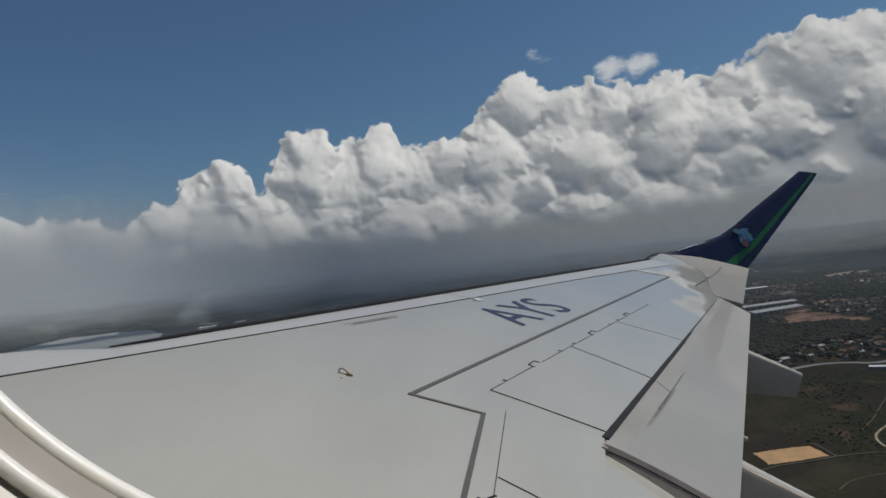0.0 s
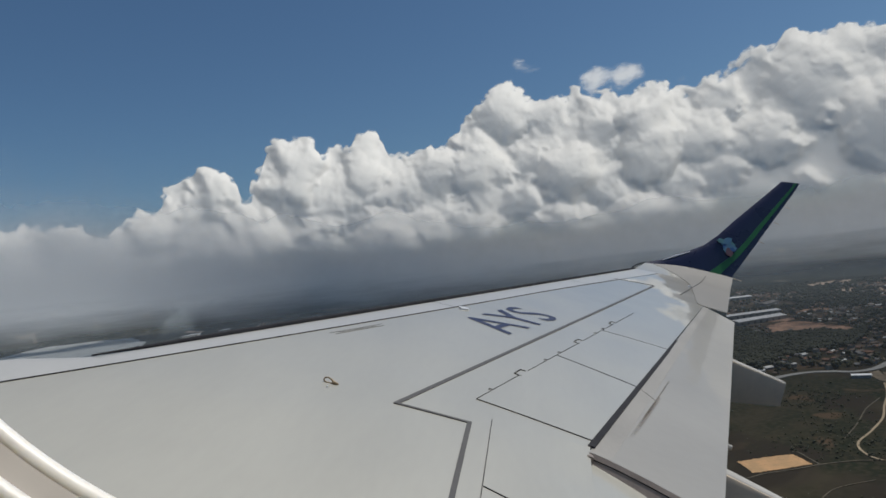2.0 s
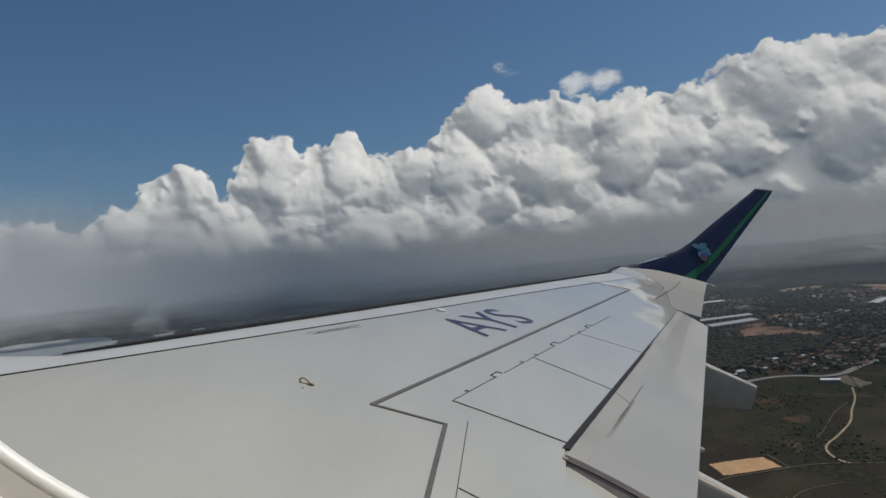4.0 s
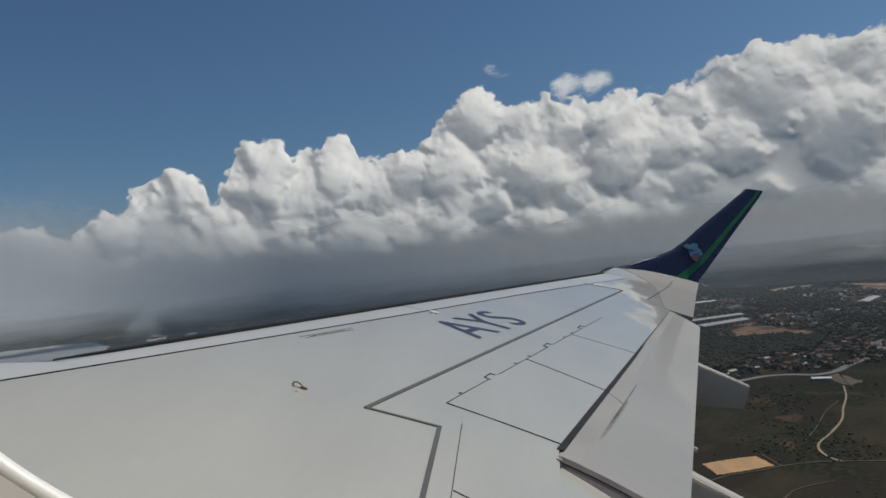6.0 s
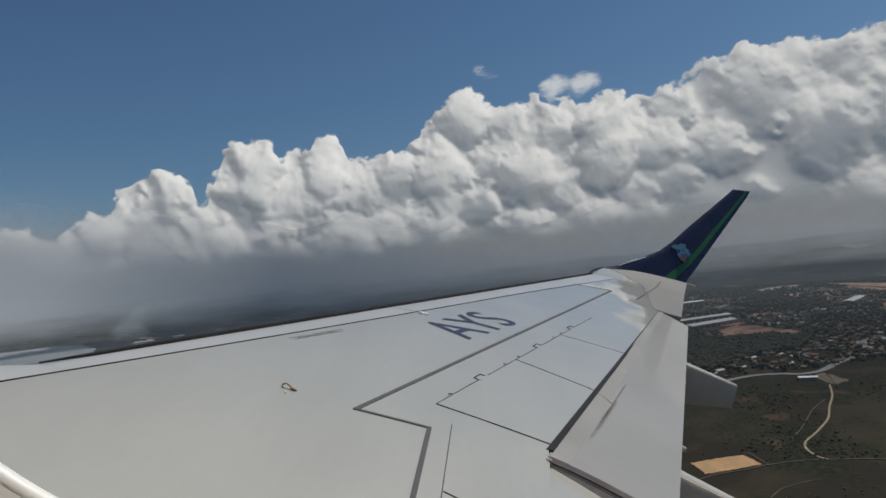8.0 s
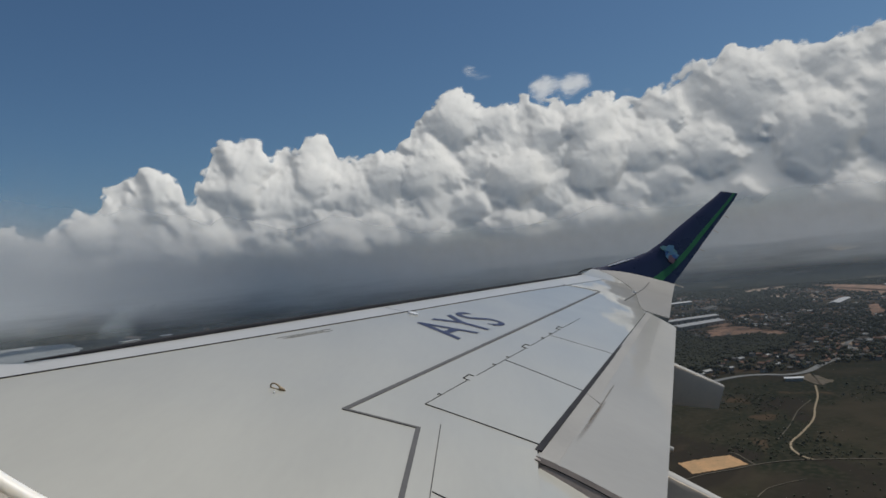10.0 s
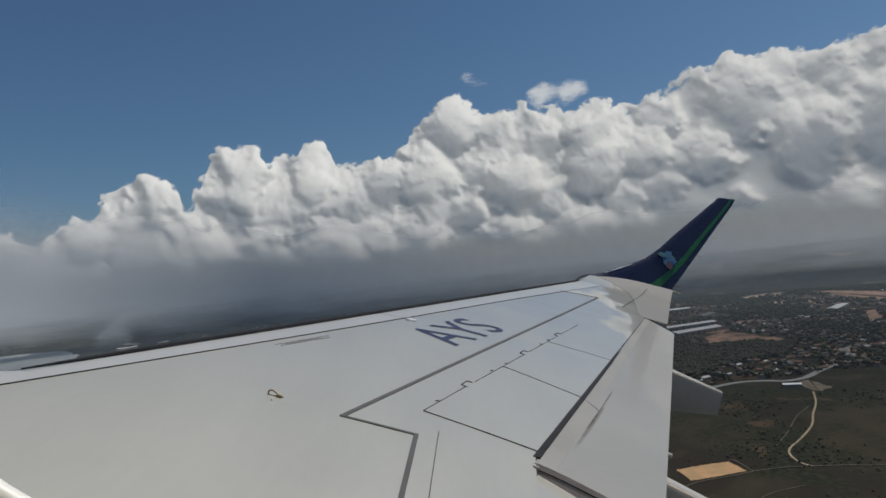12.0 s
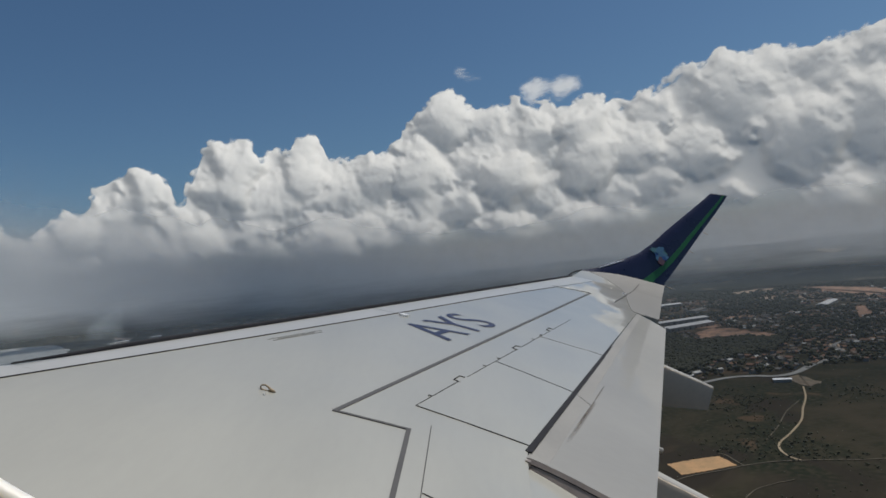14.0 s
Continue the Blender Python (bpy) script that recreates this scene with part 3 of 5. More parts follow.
# ---- tie-down ring and bright caps on the skin ----
def hook():
    """A forged loop that stands on the skin and runs out into a flat tail."""
    x, y = 3.86, 0.845
    z = wing_z(x, y)
    loop = [(0.046, 0.006), (0.053, 0.020), (0.046, 0.037), (0.026, 0.043), (0.004, 0.034), (-0.020, 0.019), (-0.044, 0.011), (-0.03, 0.003), (0.0, 0.002), (0.026, 0.002)]
    v, f = tube([(x + 0.25 * dz, y + 0.85 * dy, z + 0.66 * dz) for dy, dz in loop], [0.005, 0.005, 0.005, 0.005, 0.006, 0.007, 0.005, 0.006, 0.004, 0.004], 8, True)
    tail = [(-0.008, 0.013), (-0.02, 0.009), (-0.035, 0.006), (-0.048, 0.004)]
    w, g = tube([(x, y + dy, z + dz) for dy, dz in tail], [0.007, 0.012, 0.010, 0.003], 8)
    return v + w, f + [tuple(i + len(v) for i in q) for q in g]


v, f = hook()
part("tie_down_ring", mesh_of("tie_down_ring", v, f, BRASS, True), wing, "bronze-coloured tie-down ring on the skin")
# the tiny inboard cap stands in for a white glint beside the ring
for x, y in ((3.79, 0.845), (6.34, 0.29)):
    z = wing_z(x, y)
    v, f = tube([(x, y, z - 0.005), (x, y, z + 0.012)], 0.006 if x < 5 else 0.05, 10)
    part("bright_cap", mesh_of("bright_cap", v, f, METAL), wing)

# ---- cabin window and the walls that close the cabin ----
fuselage = new("cabin_wall")
fuselage.matrix_world = AIRCRAFT
tagged(fuselage, "pale plastic cabin wall with a rounded window opening", "cabin wall", kind="structure")
WX, WCY, WCZ = 0.15, 0.025, 0.096


def opening(grow, x, n=180):
    """The window's rounded outline."""
    pts = []
    for i in range(n):
        t = 2 * math.pi * i / n
        ca, sa = math.cos(t), math.sin(t)
        e = 2 / 2.6
        pts.append((x, WCY + (0.169 + grow) * math.copysign(abs(ca) ** e, ca), WCZ + (0.192 + grow) * math.copysign(abs(sa) ** e, sa)))
    return pts


def ring_band(g0, x0, g1, x1, name, mat, parent, label=""):
    a, b = opening(g0, x0), opening(g1, x1)
    n = len(a)
    return part(name, mesh_of(name, a + b, [(i, (i + 1) % n, (i + 1) % n + n, i + n) for i in range(n)], mat, True), parent, label)


v, f = tube(opening(-0.0002, WX), 0.0024, 12, True)
part("outer_lip", mesh_of("outer_lip", v, f, LIP, True), fuselage, "glossy white outer window lip")
ring_band(-0.0009, WX - 0.0016, 0.0038, WX - 0.0085, "gasket", GASKET, fuselage, "beige window gasket")
v, f = tube(opening(0.0040, WX - 0.0085), 0.0022, 10, True)
part("inner_lip", mesh_of("inner_lip", v, f, LIP, True), fuselage, "glossy white inner window lip")
ring_band(0.005, WX - 0.008, 0.022, WX - 0.055, "reveal", LINING, fuselage)


def wall_panel(x, grow, reach_y, reach_z, mat, name):
    """A flat panel round the opening."""
    a = opening(grow, x)
    out = []
    for _, y, z in a:
        d = max(abs(y - WCY) / reach_y, abs(z - WCZ) / reach_z)
        out.append((x, WCY + (y - WCY) / d, WCZ + (z - WCZ) / d))
    n = len(a)
    return mesh_of(name, a + out, [(i, (i + 1) % n, (i + 1) % n + n, i + n) for i in range(n)], mat)


part("lining_panel", wall_panel(WX - 0.055, 0.022, 1.2, 0.9, LINING, "lining_panel"), fuselage)
# outer opening, unseen, cut wide so sun reaches the window lips
part("outer_skin", wall_panel(WX + 0.02, 0.16, 3.2, 2.4, WHITE_SKIN, "outer_skin"), fuselage)
ring_band(0.001, WX + 0.003, 0.16, WX + 0.02, "outer_reveal", WHITE_SKIN, fuselage)


def cabin_box():
    x0, x1, y0, y1, z0, z1 = -2.4, 0.19, -3.1, 3.1, -1.4, 1.6
    c = [(x, y, z) for x in (x0, x1) for y in (y0, y1) for z in (z0, z1)]
    return mesh_of("cabin_shell", c, [(0, 4, 5, 1), (2, 3, 7, 6), (0, 2, 6, 4), (1, 5, 7, 3)], LINING)


part("cabin_shell", cabin_box(), fuselage)


def far_wall():
    """The cabin's unseen other side: sill, lintel and piers, its windows added for light."""
    verts, faces = [], []
    piers = [(-3.1, -2.0), (2.0, 3.1)] + [(-1.75 + 0.75 * k, -1.3 + 0.75 * k) for k in range(5)]
    for y0, y1, z0, z1 in [(-3.1, 3.1, -1.4, -0.1), (-3.1, 3.1, 0.3, 1.6)] + [(a, b, -0.1, 0.3) for a, b in piers]:
        k = len(verts)
        verts += [(x, y, z) for x in (-2.4, -2.46) for y, z in ((y0, z0), (y1, z0), (y1, z1), (y0, z1))]
        faces += [tuple(k + i for i in q) for q in ((0, 1, 2, 3), (7, 6, 5, 4), (0, 4, 5, 1), (1, 5, 6, 2), (2, 6, 7, 3), (3, 7, 4, 0))]
    return mesh_of("far_wall", verts, faces, LINING)


part("far_wall", far_wall(), fuselage)

# ---- land ----
def noise2(x, y, s, o=3):
    return noise.fractal(Vector((x / s, y / s, 7.3)), 1.0, 2.0, o)


def land_z(x, y):
    """Almost level near by, low hills far off that rise to the skyline."""
    r = math.hypot(x, y)
    lake = min(1.0, max(0.0, (math.degrees(math.atan2(y, x)) - 22) / 6)) * (x > 0)
    k = min(1.0, max(0.0, (r - 3900 - 600 * lake) / (950 - 560 * lake)))
    k = k * k * (3 - 2 * k)
    hills = 172 * k + 26 * k * noise2(x, y, 900, 4)
    return hills


def land_material():
    m = bpy.data.materials.new("land")
    m.use_nodes = True
    n, l = m.node_tree.nodes, m.node_tree.links
    b = n["Principled BSDF"]
    b.inputs["Roughness"].default_value = 0.95
    b.inputs["Specular IOR Level"].default_value = 0.1
    co = n.new("ShaderNodeTexCoord")

    def tex(scale, detail=6, distort=0.0):
        q = n.new("ShaderNodeTexNoise")
        q.inputs["Scale"].default_value, q.inputs["Detail"].default_value, q.inputs["Distortion"].default_value = scale, detail, distort
        l.new(co.outputs["Object"], q.inputs["Vector"])
        return q.outputs[0]

    def ramp(src, lo, hi):
        q = n.new("ShaderNodeMapRange")
        q.interpolation_type = "SMOOTHSTEP"
        q.inputs["From Min"].default_value, q.inputs["From Max"].default_value = lo, hi
        l.new(src, q.inputs[0])
        return q.outputs[0]

    def mixc(fac, a, c):
        q = n.new("ShaderNodeMix")
        q.data_type = "RGBA"
        l.new(fac, q.inputs["Factor"])
        for s, v in (("A", a), ("B", c)):
            if isinstance(v, tuple):
                q.inputs[s].default_value = (*v, 1)
            else:
                l.new(v, q.inputs[s])
        return q.outputs["Result"]

    grass = mixc(ramp(tex(0.02), 0.35, 0.65), (0.021, 0.022, 0.012), (0.048, 0.038, 0.024))
    scrub = mixc(ramp(tex(0.006, 8, 0.5), 0.45, 0.6), grass, (0.013, 0.017, 0.009))
    fine = mixc(ramp(tex(0.15, 4), 0.4, 0.7), scrub, (0.041, 0.036, 0.022))
    burnt = mixc(ramp(tex(0.0045, 5, 0.8), 0.54, 0.62), fine, (0.026, 0.021, 0.015))
    ochre = mixc(ramp(tex(0.011, 8, 0.6), 0.6, 0.68), burnt, (0.075, 0.05, 0.03))
    # trodden earth between the houses, out past the road
    place, away = n.new("ShaderNodeSeparateXYZ"), n.new("ShaderNodeMath")
    l.new(co.outputs["Object"], place.inputs[0])
    away.operation = "MULTIPLY_ADD"
    away.inputs[1].default_value = 900.0
    l.new(tex(0.004, 5), away.inputs[0])
    l.new(place.outputs["X"], away.inputs[2])
    town = n.new("ShaderNodeMath")
    town.operation = "MULTIPLY"
    l.new(ramp(away.outputs[0], 1480, 1700), town.inputs[0])
    near_by, both = ramp(place.outputs["X"], 3000, 2300), n.new("ShaderNodeMath")
    both.operation = "MULTIPLY"
    l.new(near_by, both.inputs[1])
    l.new(ramp(tex(0.03, 6, 0.4), 0.46, 0.6), town.inputs[1])
    l.new(town.outputs[0], both.inputs[0])
    ochre = mixc(both.outputs[0], ochre, (0.105, 0.078, 0.055))
    earth = mixc(ramp(tex(0.0035, 8, 1.0), 0.72, 0.75), ochre, (0.20, 0.115, 0.07))
    far = n.new("ShaderNodeVectorMath")
    far.operation = "LENGTH"
    l.new(co.outputs["Object"], far.inputs[0])
    woods = mixc(ramp(far.outputs["Value"], 2500, 3600), earth, mixc(ramp(tex(0.003, 6), 0.45, 0.62), (0.010, 0.014, 0.011), (0.024, 0.026, 0.019)))
    # pale fields and clearings scattered through the far woods
    far_off, spots, open_land = ramp(far.outputs["Value"], 2500, 3200), ramp(tex(0.0065, 5, 0.7), 0.6, 0.68), n.new("ShaderNodeMath")
    open_land.operation = "MULTIPLY"
    l.new(far_off, open_land.inputs[0])
    l.new(spots, open_land.inputs[1])
    l.new(mixc(open_land.outputs[0], woods, (0.12, 0.105, 0.08)), b.inputs["Base Color"])
    return m


LAND = land_material()


def land_sheet():
    verts, faces, na = [], [], 144
    radii = [0, 150, 300, 450] + [600 + 90 * i for i in range(24)] + [2800 + 110 * i for i in range(20)]
    radii = [r for r in radii if r <= 4900] + [4930]
    for r in radii:
        for k in range(na):
            t = 2 * math.pi * k / na
            x, y = r * math.cos(t), r * math.sin(t)
            verts.append((x, y, land_z(x, y)))
    for i in range(len(radii) - 1):
        for k in range(na):
            a, b = i * na, (i + 1) * na
            faces.append((a + k, b + k, b + (k + 1) % na, a + (k + 1) % na))
    return mesh_of("ground", verts, faces, LAND, True)


tagged(new("ground", land_sheet()), "dark green and brown scrubland rising to low hills", "ground", kind="structure")

# added sheet under the aircraft: distance haze put into its opacity, thickening outwards
def haze_sheet():
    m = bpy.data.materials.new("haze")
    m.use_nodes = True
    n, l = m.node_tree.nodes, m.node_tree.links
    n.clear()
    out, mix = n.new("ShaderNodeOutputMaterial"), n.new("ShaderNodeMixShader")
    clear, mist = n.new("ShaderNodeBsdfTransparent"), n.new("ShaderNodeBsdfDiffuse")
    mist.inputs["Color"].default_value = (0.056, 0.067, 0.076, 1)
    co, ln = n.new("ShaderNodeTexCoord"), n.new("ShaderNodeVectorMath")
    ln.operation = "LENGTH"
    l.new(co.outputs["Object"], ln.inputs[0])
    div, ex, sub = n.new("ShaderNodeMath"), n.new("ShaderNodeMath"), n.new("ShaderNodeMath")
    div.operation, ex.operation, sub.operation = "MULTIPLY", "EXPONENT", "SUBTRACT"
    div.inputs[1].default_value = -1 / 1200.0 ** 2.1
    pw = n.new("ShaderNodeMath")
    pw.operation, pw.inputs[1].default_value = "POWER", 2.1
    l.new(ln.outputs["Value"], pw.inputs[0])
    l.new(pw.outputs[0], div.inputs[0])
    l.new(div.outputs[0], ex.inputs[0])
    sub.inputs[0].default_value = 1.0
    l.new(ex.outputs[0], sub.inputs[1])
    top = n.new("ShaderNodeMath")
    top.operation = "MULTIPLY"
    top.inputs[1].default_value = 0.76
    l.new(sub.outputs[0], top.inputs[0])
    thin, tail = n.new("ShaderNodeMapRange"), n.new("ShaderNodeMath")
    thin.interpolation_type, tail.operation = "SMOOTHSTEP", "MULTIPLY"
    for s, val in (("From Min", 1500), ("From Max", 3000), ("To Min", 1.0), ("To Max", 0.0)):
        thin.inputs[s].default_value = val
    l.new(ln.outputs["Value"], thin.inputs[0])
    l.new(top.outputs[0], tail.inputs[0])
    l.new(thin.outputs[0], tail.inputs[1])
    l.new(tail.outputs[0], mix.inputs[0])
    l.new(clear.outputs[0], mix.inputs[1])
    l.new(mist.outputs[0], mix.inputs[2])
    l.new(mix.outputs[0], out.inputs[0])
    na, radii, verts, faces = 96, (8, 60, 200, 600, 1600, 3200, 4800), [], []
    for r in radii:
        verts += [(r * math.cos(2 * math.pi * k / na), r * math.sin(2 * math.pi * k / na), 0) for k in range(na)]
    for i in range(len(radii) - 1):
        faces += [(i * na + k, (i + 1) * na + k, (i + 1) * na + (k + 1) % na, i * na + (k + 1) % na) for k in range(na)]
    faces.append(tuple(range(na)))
    return mesh_of("haze_sheet", verts, faces, m)


# the sheet's opacity also dims the sunlight on the land below
haze = new("haze_sheet", haze_sheet())
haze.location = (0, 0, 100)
tagged(haze, "flat grey sheet with distance haze put into its opacity", "haze", kind="structure")

# ---- clouds ----
def cloud_material(name, soft, torn, albedo, most=1.0, grain=0.011, tint=(1.0, 0.98, 0.92)):
    """White cloud: lit by the sun and sky, thinning to nothing at its torn edges. cover: degrees inside the outline; foot: degrees over the base."""
    m = bpy.data.materials.new(name)
    m.use_nodes = True
    n, l = m.node_tree.nodes, m.node_tree.links
    n.clear()
    out, mix, both = n.new("ShaderNodeOutputMaterial"), n.new("ShaderNodeMixShader"), n.new("ShaderNodeMixShader")
    clear, dif, tra = n.new("ShaderNodeBsdfTransparent"), n.new("ShaderNodeBsdfDiffuse"), n.new("ShaderNodeBsdfTranslucent")
    for q in (dif, tra):
        q.inputs["Color"].default_value = (*(albedo * c for c in tint), 1)
    both.inputs[0].default_value = 0.36
    co, nz = n.new("ShaderNodeTexCoord"), n.new("ShaderNodeTexNoise")
    nz.inputs["Scale"].default_value, nz.inputs["Detail"].default_value, nz.inputs["Roughness"].default_value = grain, 9, 0.62
    l.new(co.outputs["Object"], nz.inputs["Vector"])
    fac = None
    for key, width in (("cover", soft), ("foot", 2.4)):
        at = n.new("ShaderNodeAttribute")
        at.attribute_name = key
        ad, rg = n.new("ShaderNodeMath"), n.new("ShaderNodeMapRange")
        ad.operation, ad.inputs[1].default_value = "MULTIPLY_ADD", torn
        l.new(nz.outputs[0], ad.inputs[0])
        l.new(at.outputs["Fac"], ad.inputs[2])
        rg.interpolation_type = "SMOOTHSTEP"
        rg.inputs["From Min"].default_value, rg.inputs["From Max"].default_value = torn * 0.5, torn * 0.5 + width
        rg.inputs["To Max"].default_value = 0.995 * most if key == "cover" else 0.995
        l.new(ad.outputs[0], rg.inputs[0])
        if fac is None:
            fac = rg.outputs[0]
        else:
            mu = n.new("ShaderNodeMath")
            mu.operation = "MULTIPLY"
            l.new(fac, mu.inputs[0])
            l.new(rg.outputs[0], mu.inputs[1])
            fac = mu.outputs[0]
    l.new(fac, mix.inputs[0])
    bp = n.new("ShaderNodeBump")
    bp.inputs["Strength"].default_value, bp.inputs["Distance"].default_value = 0.45, 6
    l.new(nz.outputs[0], bp.inputs["Height"])
    l.new(bp.outputs[0], dif.inputs["Normal"])
    l.new(clear.outputs[0], mix.inputs[1])
    l.new(dif.outputs[0], both.inputs[1])
    l.new(tra.outputs[0], both.inputs[2])
    l.new(both.outputs[0], mix.inputs[2])
    l.new(mix.outputs[0], out.inputs[0])
    return m


CLOUD = cloud_material("cloud", 0.28, 0.6, 0.93)
WISP = cloud_material("wisp", 1.1, 1.5, 0.93, 0.72, 0.013)
SMOKE = cloud_material("smoke", 1.3, 1.6, 0.6, 0.26, 0.008, (0.8, 0.93, 1.02))


def unit_ball(level):
    bm = bmesh.new()
    bmesh.ops.create_icosphere(bm, subdivisions=level, radius=1.0)
    v = np.array([q.co[:] for q in bm.verts])
    f = np.array([[q.index for q in p.verts] for p in bm.faces])
    bm.free()
    return v, f


def between(pairs, x):
    """Smooth values between pairs, which run from high to low bearing."""
    for (xa, ya), (xb, yb) in zip(pairs, pairs[1:]):
        if xa >= x >= xb:
            t = (xa - x) / (xa - xb)
            t = t * t * (3 - 2 * t)
            return ya + (yb - ya) * t
    return pairs[0][1] if x > pairs[0][0] else pairs[-1][1]


def smooth(a, cells):
    """Soften a grid of values over so many cells, both ways."""
    w = np.exp(-0.5 * (np.arange(-3 * cells, 3 * cells + 1) / max(1, cells)) ** 2)
    w /= w.sum()
    for axis in (0, 1):
        pad = [(0, 0)] * a.ndim
        pad[axis] = (3 * cells, 3 * cells)
        b = np.pad(a, pad, mode="edge")
        size = a.shape[axis]
        a = sum(w[k] * np.take(b, range(k, k + size), axis=axis) for k in range(len(w)))
    return a


class Heap:
    """Rounded puffs piled on one another over a grid of bearing and height in degrees, each one seated on a larger one."""

    def __init__(self, az0, az1, el0, el1, step, seed):
        self.step, self.az0, self.el0 = step, az0, el0
        self.cols, self.rows = int((az0 - az1) / step) + 1, int((el1 - el0) / step) + 1
        self.h = np.full((self.cols, self.rows), -9.0)
        self.cover = np.full((self.cols, self.rows), -9.0)
        self.az = (az0 - np.arange(self.cols) * step)[:, None] * np.ones((1, self.rows))
        self.el = np.ones((self.cols, 1)) * (el0 + np.arange(self.rows) * step)[None, :]
        rs = np.random.RandomState(seed)
        self.wa = self.az + 0.3 * drift(rs, self.az.shape, 1.1 / step) + 0.13 * drift(rs, self.az.shape, 0.3 / step)
        self.we = self.el + 0.22 * drift(rs, self.az.shape, 1.1 / step) + 0.11 * drift(rs, self.az.shape, 0.3 / step)

    def puff(self, az, el, r, z, squash=0.85, proud=1.0):
        s, m = self.step, r + 0.9
        i0, i1 = int((self.az0 - az - m) / s), int((self.az0 - az + m) / s) + 2
        j0, j1 = int((el - m - self.el0) / s), int((el + m - self.el0) / s) + 2
        i0, i1, j0, j1 = max(0, i0), min(self.cols, i1), max(0, j0), min(self.rows, j1)
        if i1 <= i0 or j1 <= j0:
            return
        box = slice(i0, i1), slice(j0, j1)
        d = np.hypot(self.wa[box] - az, (self.we[box] - el) / squash)
        bulge = np.where(d < r, z + proud * np.sqrt(np.maximum(0, r * r - d * d)), -9.0)
        self.h[box] = np.maximum(self.h[box], bulge)
        self.cover[box] = np.maximum(self.cover[box], r - d)


def drift(rs, shape, cells):
    """A smooth random field of spread 1 whose swells are so many cells wide."""
    fx, fy = np.fft.fftfreq(shape[0])[:, None], np.fft.fftfreq(shape[1])[None, :]
    soft = np.exp(-0.5 * (2 * math.pi * cells * 0.5) ** 2 * (fx * fx + fy * fy))
    a = np.fft.ifft2(np.fft.fft2(rs.normal(size=shape)) * soft).real
    return a / a.std()


def brood(heap, top, rng, az, el, r, z, squash, depth):
    """A puff and the smaller ones that boil out of it, most of them towards its crown."""
    heap.puff(az, el, r, z, squash)
    if depth == 0:
        return
    for _ in range((11, 8, 8)[3 - depth] if r > 0.3 else 5):
        turn, out = rng.uniform(-0.5, math.pi + 0.5), rng.uniform(0.25, 1.0) ** 0.6
        c = r * rng.uniform(0.26, 0.5)
        a, e = az + out * 0.92 * r * math.cos(turn), el + out * 0.92 * r * squash * math.sin(turn)
        if e + 0.75 * c > top(a):
            e = top(a) - rng.uniform(0.55, 1.0) * c
        seat = z + r * math.sqrt(max(0.0, 1 - out * out)) - rng.uniform(0.35, 0.75) * c
        if c > 0.1:
            brood(heap, top, rng, a, e, c, seat, 0.92, depth - 1)


def pile(heap, az0, az1, base_el, top, rng, towers):
    """Big heads first, each with its brood, then a row of heads along the skyline."""
    for az, el, r, z in towers:
        brood(heap, top, rng, az + 0.6, 0.25 + 1.01 * el, r, z, 1.05, 3)
    for k in range(int((az0 - az1) * 2.6)):
        az, r = rng.uniform(az1, az0), rng.uniform(0.7, 1.9)
        roof = min(top(az - 0.6 * r), top(az), top(az + 0.6 * r)) - 0.85 * r
        el = base_el + (roof - base_el) * rng.random() ** 1.15
        if roof > base_el:
            brood(heap, top, rng, az, el, r, rng.uniform(-0.6, 0.5) - 0.3 * el, 0.8, 3)
    az = az0
    while az > az1:
        r = rng.uniform(0.35, 0.85)
        peak = min(top(az - 0.4 * r), top(az), top(az + 0.4 * r)) + rng.uniform(-0.25, 0.1)
        brood(heap, top, rng, az, peak - 0.9 * r, r, -0.3 * peak - rng.uniform(0.2, 0.8), 0.95, 2)
        az -= rng.uniform(0.3, 0.7)


TOWERS = [(22.7, 7.4, 2.0, -1.2), (15.8, 9.6, 2.0, -0.4), (16.6, 7.6, 1.7, -0.6), (10.1, 10.3, 1.3, -2.0), (10.4, 8.0, 1.5, -1.2), (-1.6, 11.9, 2.0, -2.2), (-4.8, 11.0, 1.5, -2.4),
          (-13.2, 9.6, 1.9, -0.1), (-13.4, 7.0, 2.1, 0.4), (-16.7, 7.6, 1.9, -0.7), (-19.0, 10.0, 1.3, -2.0), (-25.4, 10.2, 3.0, -3.0), (-29.0, 6.6, 3.0, -0.6), (-33.0, 8.2, 2.4, -2.0),
          (4.4, 7.6, 1.9, -1.2), (27.7, 4.2, 1.5, -0.4), (-9.2, 9.4, 1.5, -2.0), (-21.5, 6.5, 2.0, -1.0), (33.0, 4.2, 1.6, 0.0), (0.5, 7.5, 2.2, -1.0), (-6.5, 6.5, 2.2, -0.6)]


